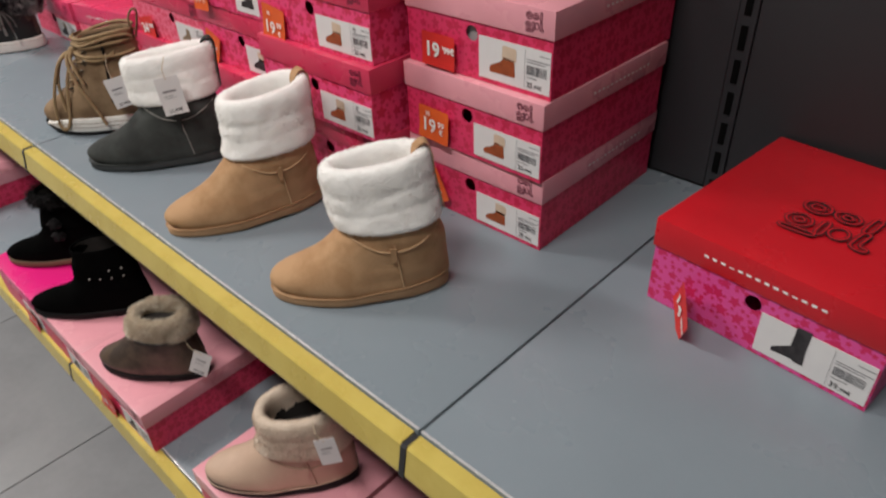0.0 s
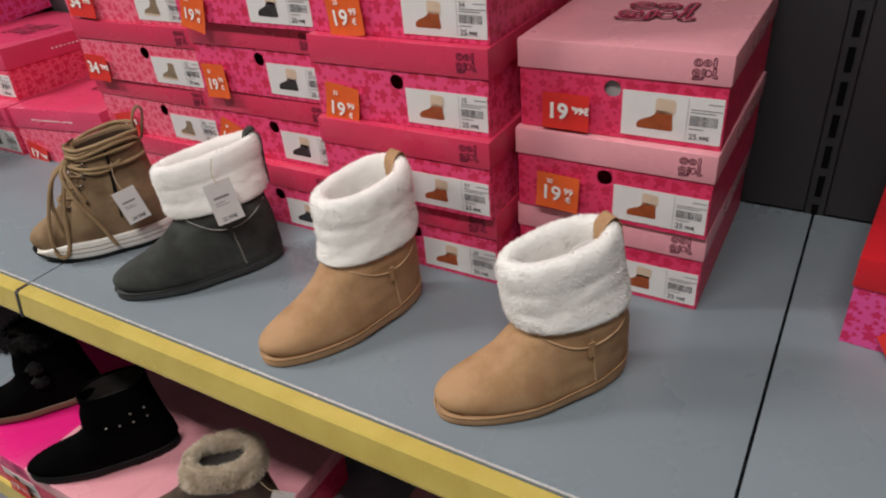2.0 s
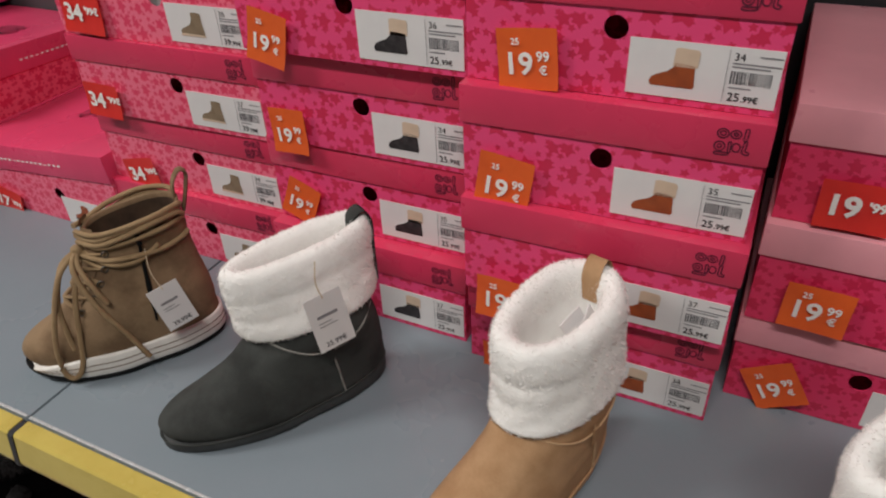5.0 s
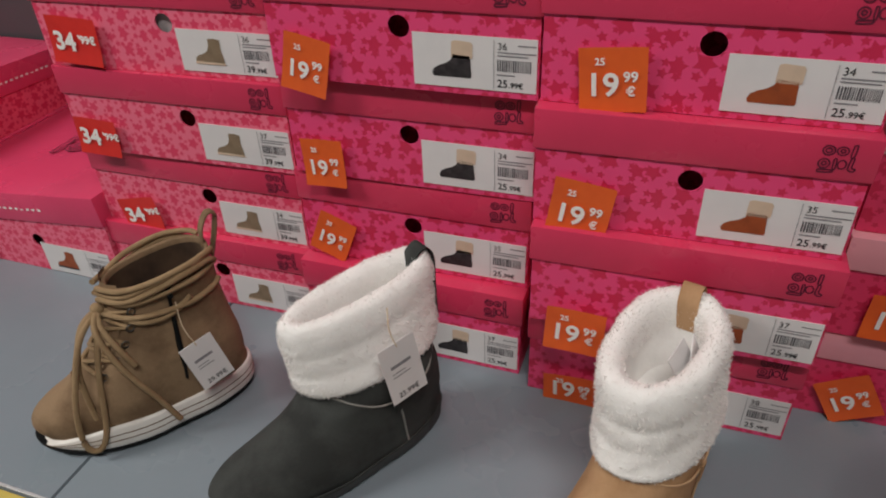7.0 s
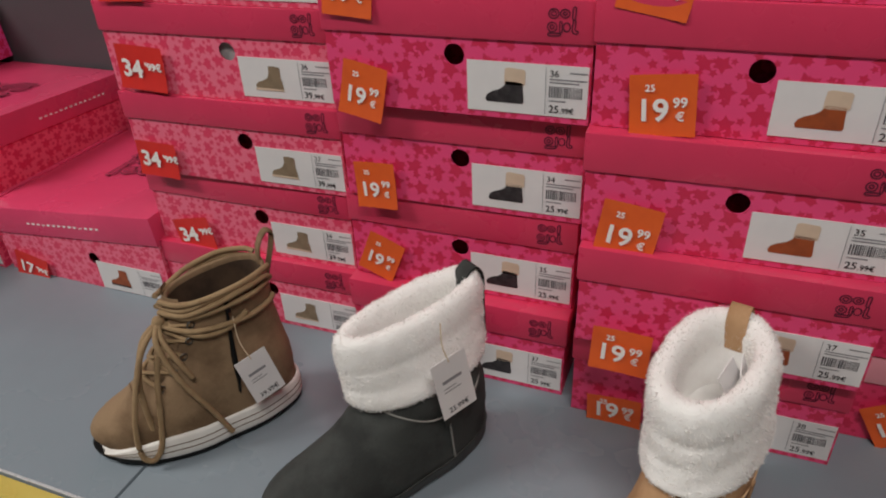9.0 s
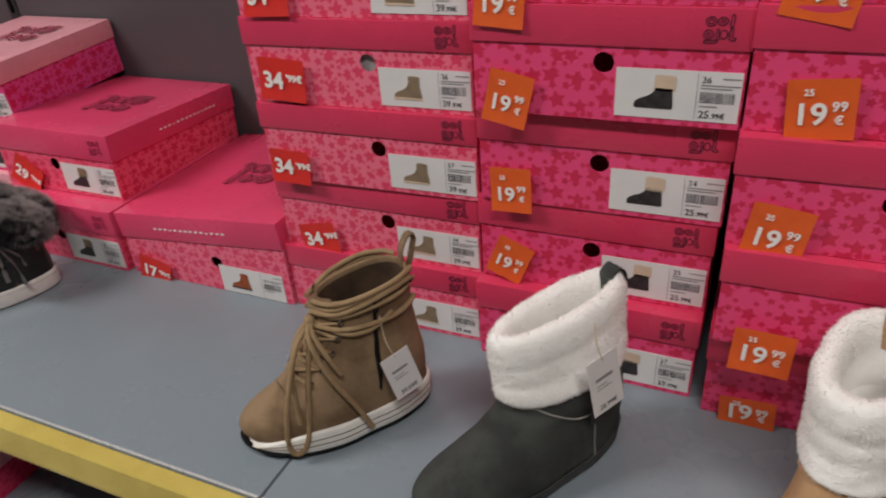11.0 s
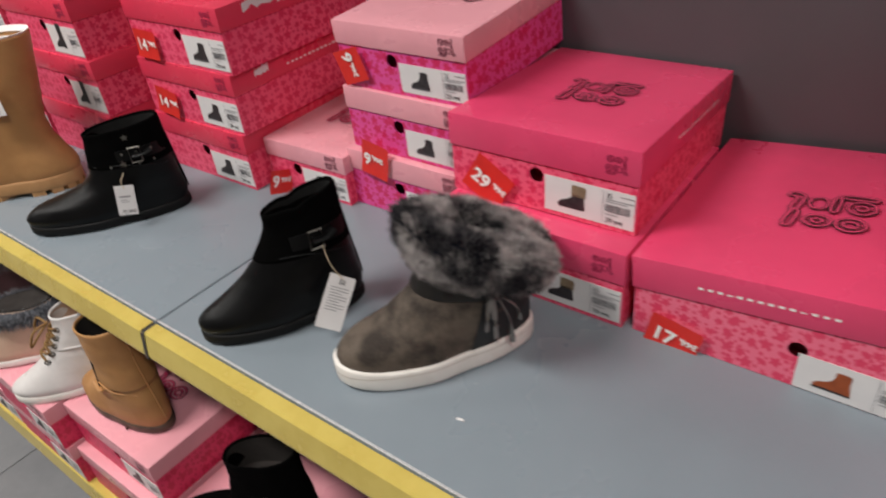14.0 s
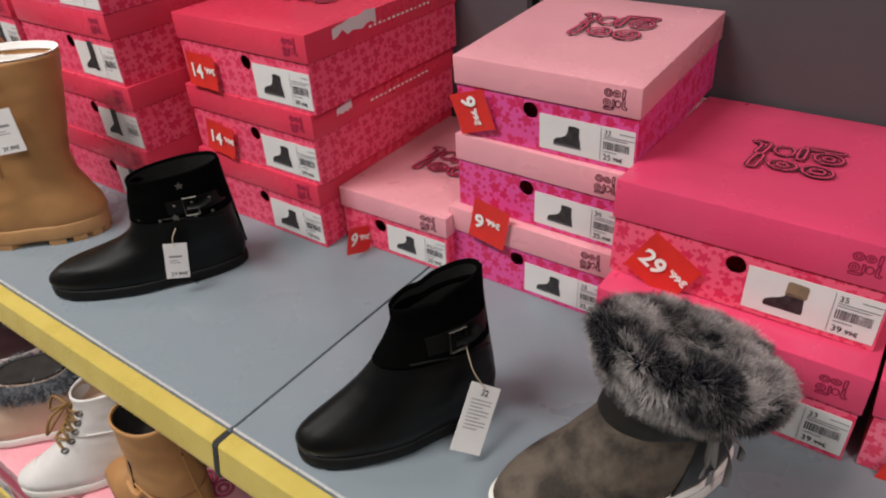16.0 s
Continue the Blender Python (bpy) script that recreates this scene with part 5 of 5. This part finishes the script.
# taupe boot with a fur collar
def fur_boot(m):
    boot = thing("ankle_boot", m, "mottled taupe suede boot with grey fur collar", "boot", "boots on display")
    last = Last([(0.016, 0.004, 0.226, 0.044), (0.028, 0.0, 0.232, 0.046), (0.042, 0.0, 0.228, 0.046), (0.054, 0.0, 0.214, 0.045), (0.066, 0.001, 0.183, 0.043), (0.078, 0.002, 0.156, 0.041), (0.090, 0.003, 0.135, 0.039),
                 (0.105, 0.004, 0.122, 0.038), (0.13, 0.005, 0.112, 0.038), (0.20, 0.004, 0.112, 0.040)], mid=0.45, slope=-0.46, slope_from=0.070)
    part("upper", skin(last, 0.020, 0.125, 40, 0.0, 0.0016, 3), "suede_taupe", boot, "mottled suede upper", smooth=True, angle=180)
    part("sole", sole_mesh(last, 0.027, 0.0045, toe_up=0.006, z_ref=0.026), "rubber_white", boot, "thick white rubber sole", smooth=True, angle=60)
    part("sole_groove", band_mesh(last, 0.0205, 0.0215, 0.0048, 0.026), "rubber_stripe", boot, smooth=True)
    bm = bmesh.new()
    loft(bm, [last.ring(0.090, 0.0005), last.ring(0.0915, 0.0026), last.ring(0.114, 0.0036), last.ring(0.120, 0.0010)], False, False)
    part("ankle_band", bm, "dark_strap", boot, "dark leather ankle band", smooth=True)
    bm = bmesh.new()
    rows = [[last.at(x, z, side, 0.0016) for x, side in ((0.086 - 0.3 * (z - 0.03), 1), (0.060, 1), (0.036, 1), (0.016, 1), (0.004, 1), (0.004, -1), (0.016, -1), (0.036, -1), (0.060, -1), (0.086 - 0.3 * (z - 0.03), -1))] for z in heights(0.026, 0.088, 9)]
    grid = [[bm.verts.new(p) for p in row] for row in rows]
    for a, b in zip(grid, grid[1:]):
        for i in range(len(a) - 1):
            bm.faces.new((a[i], a[i + 1], b[i + 1], b[i]))
    part("heel_counter", bm, "dark_strap", boot, "dark leather heel counter", smooth=True)
    cuff(boot, last, 0.113, 0.163, 0.002, 0.024, 1, "fur_grey", "fur_grey", 60000, 0.0120, 5, width=0.0007, lumpy=0.008, droop=0.22, flare=0.35, locks=0.95, spread=0.22, deep=0.055, lining="dark_lining", label="bulky mottled grey and brown fur collar")
    p = last.at(0.060, 0.098, 1, 0.008)
    for dx, dz, ln in ((0.0, 0.0, 0.058), (-0.012, -0.002, 0.070), (-0.018, 0.0, 0.040), (0.006, 0.0, 0.044)):
        a = p + Vector((dx * 0.4, 0.002, 0.004))
        cord(boot, "ribbon_tie", [a, a + Vector((dx, 0.004, -ln * 0.5)), a + Vector((dx * 1.2, 0.003, -ln))], 0.0032, "ribbon", "grey satin ribbon end", flat=0.3)
    bm = bmesh.new()
    bmesh.ops.create_icosphere(bm, subdivisions=2, radius=0.006)
    part("ribbon_knot", bm, "ribbon", boot, smooth=True, m=Matrix.Translation(p))


fur_boot(stand(-1.5706, 0.2432, -1.704, 0.0491, SURF))


def town_boot(name, m, label, long, top, foot, shaft, sole, heel_h=0.018, slope=0.10, strap=True, studs=0, tag=None, split=0.100, dip=0.0, lining="dark_lining", seed=2, chain=False, fat=1.0, back=0.0, lean=0.0, steep=0.0, flat=0.0, bend=0.0):
    """An ankle boot with a low heel; foot and shaft may differ."""
    boot = thing(name, m, label, "boot", "boots on display")
    k = long / 0.22
    last = Last([(0.012, 0.006, 0.210 * k, 0.036 * fat), (0.020, 0.002, 0.219 * k, 0.039 * fat), (0.029, 0.0, 0.220 * k, 0.040 * fat), (0.037, 0.0, 0.212 * k, 0.039 * fat), (0.044, 0.001, 0.200 * k, 0.038 * fat),
                 (0.053, 0.002, 0.184 * k, 0.037 * fat), (0.065, 0.004, 0.166 * k, 0.036 * fat), (0.081, 0.007, 0.148 * k, 0.035 * fat), (0.100, 0.010, 0.132 * k, 0.034 * fat), (0.122, 0.013, 0.120 * k, 0.033 * fat),
                 (0.150, 0.016, 0.111 * k, 0.0325 * fat), (0.40, 0.008, 0.112 * k, 0.038 * fat)], mid=0.47, e=0.90, heel=0.14, slope=slope, slope_from=0.11, bend=bend)
    dent = {0.053: 0.53, 0.065: 0.97, 0.081: 0.94, 0.100: 0.50, 0.122: 0.12}
    last.rows = [(z, b, f - steep * dent.get(z, 0.0), w * (1 - flat * min(max((z - 0.06) / 0.08, 0.0), 1.0))) for z, b, f, w in last.rows]
    last.rows = [(z, b - back * min(max((z - 0.05) / 0.06, 0.0), 1.0), f - back * min(max((z - 0.05) / 0.06, 0.0), 1.0), w) for z, b, f, w in last.rows]
    last.dip, last.top, last.lean = dip, top, lean
    part("foot", skin(last, 0.014, split + 0.004, 36, 0.0, 0.0010, seed), foot, boot, smooth=True, angle=180)
    part("shaft", shell_open(last, split - 0.002, top, 0.0032, min(0.06, top - split - 0.02), 26, 0.0012, 0.0014, seed), shaft, boot, "open shaft of the boot", smooth=True, angle=120)
    bm = bmesh.new()
    d = min(0.056, top - split - 0.024)
    loft(bm, [last.ring(top - 0.004, -0.0026), last.ring(top - d, -0.0034), last.ring(top - d - 0.002, -0.010)], False, True)
    part("lining", bm, lining, boot, smooth=True)
    part("sole", sole_mesh(last, 0.016, 0.0014, 0.001, 0.002), sole, boot, "rubber sole", smooth=True, angle=60)
    part("heel", heel_block(last, 0.064 * k, 0.008, -0.0006), sole, boot, "low heel")
    part("tread", heel_block(Last([(z, b + 0.085 * k, f, w) for z, b, f, w in last.rows], 0.4, bend=bend), 0.200 * k, 0.006, -0.0060), sole, boot)
    cord(boot, "back_seam", [(between(last.rows, z)[0] - 0.0012, 0, last.lift(0, z)) for z in heights(0.03, top - 0.004, 6)], 0.0016, foot)
    for side in (1, -1):
        cord(boot, "ankle_seam", [last.at(x, z, side, 0.0018) for x, z in ((0.014, split - 0.012), (0.045, split - 0.004), (0.080, split + 0.002), (0.105 * k, split + 0.002))], 0.0011, foot)
    if strap:
        z0, z1 = split + 0.008, split + 0.026
        bm = bmesh.new()
        rings = [[last.at(x, z, 1, o) for z, o in ((z0, 0.001), (z0, 0.0034), (z1, 0.0034), (z1, 0.001))] for x in (0.012, 0.020, 0.030, 0.040, 0.050, 0.060, 0.068, 0.076, 0.084)]
        loft(bm, rings)
        bmesh.ops.recalc_face_normals(bm, faces=bm.faces)
        part("strap", bm, foot, boot, "leather ankle strap", smooth=True, angle=50)
        c = last.at(0.054, (z0 + z1) / 2, 1, 0.0065)
        bm = bmesh.new()
        tube(bm, [c + Vector((sx * 0.0085, 0, sz * 0.0125)) for sx, sz in ((-1, -1), (1, -1), (1, 1), (-1, 1), (-1, -1))], 0.0015, 6)
        part("buckle", bm, "metal", boot, "square metal buckle", smooth=True)
        cord(boot, "strap_end", [c + Vector((0.004, 0.001, 0)), c + Vector((-0.012, 0.003, 0.001)), c + Vector((-0.024, -0.003, 0.004))], 0.0062, foot, flat=0.35)
    for n in range(studs):
        x, z = (0.030 + 0.022 * (n % 4), split + 0.002 + 0.018 * (n // 4))
        bm = bmesh.new()
        bmesh.ops.create_icosphere(bm, subdivisions=1, radius=0.0024)
        part("stud", bm, "metal", boot, smooth=True, m=Matrix.Translation(last.at(x, z, 1, 0.004)))
    if chain:
        bm = bmesh.new()
        c = last.at(0.062, top - 0.014, 1, 0.0035)
        poly(bm, [(0.006 * (1 if i % 2 == 0 else 0.42) * math.sin(math.pi * i / 5), 0.006 * (1 if i % 2 == 0 else 0.42) * math.cos(math.pi * i / 5)) for i in range(10)])
        badge = part("star_badge", bm, "metal", boot, "small metal star", m=pose(c.x, c.y + 0.001, c.z, 90, 0, 180))
        c = last.at(0.076, 0.106, 1, 0.006)
        part("star_badge", badge.data, "metal", boot, "small metal star", m=pose(c.x, c.y + 0.001, c.z, 90, 0, 180))
    if tag:
        hang_tag(boot, **tag)
    return boot, last


town_boot("ankle_boot", stand(-1.799, 0.196, -1.888, 0.006, SURF), "black leather ankle boot with suede shaft and buckle strap", 0.213, 0.164, "leather_black", "suede_black", "rubber_black", lining="black_lining", slope=0.22,
          tag={"x": 0.036, "y": 0.046, "z": 0.066, "turn": -36, "top": (0.050, 0.034, 0.112), "w": 0.034, "h": 0.068, "lean": 24, "head": "32"}, seed=5, back=0.003, lean=-0.06, dip=0.004, flat=0.42, bend=-0.014)
town_boot("ankle_boot", stand(-2.235, 0.232, -2.392, 0.025, SURF), "black leather ankle boot with studded straps", 0.260, 0.160, "leather_black", "suede_black", "rubber_black", lining="black_lining", studs=7, chain=True,
          tag={"x": 0.084, "y": 0.056, "z": 0.078, "turn": -8, "top": (0.078, 0.050, 0.096), "w": 0.029, "h": 0.050, "lean": 6, "text": "39.99€"}, seed=9, fat=1.08, back=0.005, steep=0.032, flat=0.16)


# tall camel boot on a lugged sole
def camel_boot(m):
    boot = thing("tall_boot", m, "tall camel leather boot with lugged sole", "boot", "boots on display")
    last = Last([(0.020, 0.003, 0.190, 0.043), (0.036, 0.0, 0.197, 0.046), (0.052, 0.0, 0.195, 0.046), (0.066, 0.001, 0.189, 0.045), (0.080, 0.004, 0.182, 0.044), (0.094, 0.009, 0.176, 0.043), (0.110, 0.016, 0.172, 0.043),
                 (0.135, 0.025, 0.173, 0.044), (0.18, 0.034, 0.184, 0.046), (0.34, 0.066, 0.220, 0.050)], mid=0.45, slope=0.0)
    part("upper", shell_open(last, 0.026, 0.279, 0.004, 0.10, 60, 0.0, 0.0014, 6), "leather_camel", boot, "smooth camel leather upper", smooth=True, angle=120)
    bm = bmesh.new()
    loft(bm, [last.ring(0.277, -0.0036), last.ring(0.205, -0.0060)], False, True)
    part("lining", bm, "fleece", boot, "pale lining", smooth=True)
    bm = bmesh.new()
    loft(bm, [last.ring(0.2775, -0.0045), last.ring(0.282, -0.001), last.ring(0.282, -0.004), last.ring(0.273, -0.006)], False, False)
    part("rim_trim", bm, "fleece", boot, "pale trim at the rim", smooth=True)
    part("midsole", sole_mesh(last, 0.025, 0.0050, 0.007), "rubber_camel", boot, "camel rubber sole", smooth=True, angle=60)
    ring = last.ring(0.02, 0.0044, 54, 0.0)
    for k in range(0, 54, 3):
        p, q = ring[k], ring[(k + 2) % 54]
        if 0.078 < (p.x + q.x) / 2 < 0.105:
            continue
        c = Vector((0.11, 0, 0))
        a, b = (p - c) * 0.62 + c, (q - c) * 0.62 + c
        bm = bmesh.new()
        loft(bm, [[v + Vector((0, 0, 0.0)) for v in (p, q, b, a)], [v + Vector((0, 0, 0.014)) for v in (p, q, b, a)]])
        bmesh.ops.recalc_face_normals(bm, faces=bm.faces)
        part("lug", bm, "rubber_camel", boot)
    cord(boot, "side_seam", [last.at(0.085 + 0.12 * (z - 0.12), z, -1, 0.001) for z in heights(0.12, 0.285, 5)], 0.0012, "leather_camel")
    cord(boot, "side_seam", [last.at(0.085 + 0.12 * (z - 0.12), z, 1, 0.001) for z in heights(0.12, 0.285, 5)], 0.0012, "leather_camel")
    for side in (1, -1):
        cord(boot, "pull_loop", [last.at(0.104, 0.256, side, 0.002), last.at(0.108, 0.278, side, 0.004), last.at(0.116, 0.292, side, 0.002), last.at(0.124, 0.278, side, 0.004), last.at(0.126, 0.256, side, 0.002)], 0.005, "leather_camel", "leather pull loop", flat=0.35)
    hang_tag(boot, 0.118, -0.056, 0.222, 4, tuple(last.at(0.104, 0.276, -1, 0.004)), 0.036, 0.060, face=-1, text="39.99€")


camel_boot(stand(-2.630, 0.036, -2.478, 0.212, SURF))

town_boot("tall_boot", stand(-2.785, 0.205, -2.905, 0.040, SURF), "tall black suede boot with small studs", 0.225, 0.250, "suede_black", "suede_black", "rubber_black", lining="black_lining", strap=False, studs=8, seed=12)

# ---- boots on the lower shelf ----
LID = LOW + 0.0996
LID2 = LOW + 0.0996 * 2


def fur_trim(boot, last, z0, z1, material, count, length, seed, fat=0.010, label="fur trim"):
    bm = bmesh.new()
    loft(bm, [last.ring(z0 + (z1 - z0) * t, 0.002 + fat * math.sin(math.pi * t) ** 0.5) for t in np.linspace(0, 1, 8)], False, False)
    tufts = strands(bm, count, length, 0.0011, seed, 0.4, 0.6)
    trim = part("fur_trim", bm, material, boot, label, smooth=True, angle=180)
    tagged(part("pile", tufts, material, trim), kind="stuff")


b, lst = town_boot("ankle_boot", stand(-1.166, 0.110, -1.322, -0.072, LID), "black suede boot with grey fur trim on a magenta box", 0.238, 0.185, "suede_black", "suede_black", "rubber_stripe", strap=False, seed=21, steep=0.022)
fur_trim(b, lst, 0.165, 0.190, "fur_black", 2600, 0.014, 31)
for z in (0.115, 0.085):
    bm = bmesh.new()
    bmesh.ops.create_icosphere(bm, subdivisions=3, radius=0.014)
    p = lst.at(0.085, z, 1, 0.006)
    for v in bm.verts:
        v.co *= 1 + 0.35 * noise.noise(v.co * 160)
    part("pompom", bm, "fur_black", b, "tufted grey pompom", smooth=True, m=Matrix.Translation(p))
b, lst = town_boot("ankle_boot", stand(-0.910, 0.082, -1.084, -0.106, LID), "black suede boot with small sparkling studs", 0.254, 0.168, "suede_black", "suede_black", "rubber_black", strap=False, studs=6, seed=22, steep=0.024)
b, lst = town_boot("ankle_boot", stand(-0.640, 0.052, -0.822, -0.082, LID), "brown leather boot with beige fur cuff", 0.218, 0.120, "brown_leather", "dark_strap", "rubber_black", strap=False, seed=23,
                   tag={"x": -0.022, "y": 0.040, "z": 0.088, "turn": -22, "top": (0.010, 0.034, 0.11), "w": 0.034, "h": 0.050, "text": "39.99€"})
cuff(b, lst, 0.106, 0.150, 0.002, 0.008, 1, "fur_beige", "fur_beige", 14000, 0.0065, 41, width=0.0008, lumpy=0.004, locks=1.2, spread=0.25, deep=0.04, lining="dark_lining", label="turned-down beige fur cuff")
cord(b, "trim_cord", [lst.at(x, 0.104, 1, 0.010) for x in (0.02, 0.05, 0.08, 0.11)], 0.0022, "dark_strap")
slipper_boot("ankle_boot", stand(-0.258, 0.092, -0.430, -0.086, LID), "leather_blush", "rubber_black", "blush suede boot with cream fleece cuff", 0.245, 0.090, 0.172, "fleece_cream", "fleece_cream_pile", 17, "leather_blush", "leather_blush", "dark_lining",
                 tag={"x": 0.030, "y": 0.070, "z": 0.165, "turn": 10, "top": (0.045, 0.050, 0.180), "w": 0.030, "h": 0.046})
b, lst = town_boot("ankle_boot", stand(-1.814, 0.044, -2.032, -0.072, LID), "black suede ankle boot with buckled strap", 0.246, 0.190, "suede_black", "suede_black", "rubber_black", studs=4, seed=24, steep=0.026, flat=0.1)
b, lst = town_boot("ankle_boot", stand(-2.114, -0.002, -2.290, -0.012, LID2), "camel leather ankle boot with slanted top", 0.226, 0.212, "leather_camel", "leather_camel", "brown_leather", strap=False, seed=25, slope=0.12, fat=1.1, steep=0.014)
cord(b, "zip_line", [lst.at(x, z, 1, 0.0012) for x, z in ((0.078, 0.150), (0.082, 0.120), (0.088, 0.092))], 0.0016, "dark_strap", "dark side slit")
cord(b, "strap_bow", [lst.at(x, z, 1, 0.004) for x, z in ((0.070, 0.094), (0.088, 0.086), (0.108, 0.090))], 0.0044, "leather_camel", "small leather strap", flat=0.4)
b, lst = town_boot("lace_up_boot", stand(-2.292, 0.074, -2.411, -0.112, LID2), "pearl white lace-up boot with brown cord laces", 0.226, 0.166, "leather_white", "leather_white", "rubber_white", strap=False, seed=26, lining="leather_blush")
zs = (0.078, 0.092, 0.107, 0.123, 0.140)
for k, z in enumerate(zs):
    for side in (1, -1):
        bm = bmesh.new()
        p = lst.front(z, side * 0.021, 0.002)
        tube(bm, [p + Vector((0.0045 * math.cos(a), side * 0.002, 0.0045 * math.sin(a))) for a in np.linspace(0, 2 * math.pi, 11)], 0.0014, 5)
        part("lace_hook", bm, "metal", b, "metal lace hook", smooth=True)
        if k < 4:
            cord(b, "lace", [lst.front(z, side * 0.021, 0.003), lst.front((z + zs[k + 1]) / 2, 0, 0.006), lst.front(zs[k + 1], -side * 0.021, 0.003)], 0.0021, "lace_brown")
p = lst.front(0.142, 0, 0.008)
for s in (1, -1):
    cord(b, "bow_loop", [p, p + Vector((0.018, s * 0.022, 0.002)), p + Vector((0.030, s * 0.026, -0.022)), p + Vector((0.016, s * 0.012, -0.012)), p], 0.0021, "lace_brown")
b, lst = town_boot("ankle_boot", stand(-2.452, 0.034, -2.598, -0.108, LID2), "blush lace-up boot with blue-grey fur trim", 0.226, 0.110, "leather_blush", "leather_blush", "rubber_white", strap=False, seed=27)
fur_trim(b, lst, 0.095, 0.122, "fur_bluegrey", 2600, 0.012, 33)
b, lst = town_boot("ankle_boot", stand(-2.700, 0.080, -2.850, -0.086, LID2), "dark brown ankle boot with grey fur trim", 0.226, 0.110, "dark_strap", "dark_strap", "rubber_white", strap=False, seed=28)
fur_trim(b, lst, 0.095, 0.122, "fur_bluegrey", 2600, 0.012, 35)


# ---- floor tiles ----
def floor_tiles():
    size, gap = 0.60, 0.003
    me = finish(block(gap / 2, size - gap / 2, gap / 2, size - gap / 2, -0.006, 0.0, 0.0012), "tile", "floor")
    x = X0
    while x < X1 - 0.01:
        y = YF + 0.20
        while y < 0.0:
            tile = new("tile", me)
            tile.parent = floor
            tile.matrix_basis = pose(x, y, 0)
            y += size
        x += size


floor_tiles()


# scraps of paper left on the shelf
def paper_scrap(x, y, turn):
    bm = bmesh.new()
    q = [Vector((-0.005, -0.0012, 0)), Vector((0.0045, -0.0016, 0.0006)), Vector((0.005, 0.0010, 0.0012)), Vector((-0.003, 0.0016, 0.0004))]
    loft(bm, [q, [p + Vector((0, 0, 0.0003)) for p in q]])
    bmesh.ops.recalc_face_normals(bm, faces=bm.faces)
    ob = new("paper_scrap", finish(bm, "paper_scrap", "white_card"))
    ob.matrix_world = pose(x, y, HS + 0.0004, 0, 0, turn)
    tagged(ob, "tiny white paper scrap lying on the shelf", "scrap")


paper_scrap(-1.554, 0.078, 10)
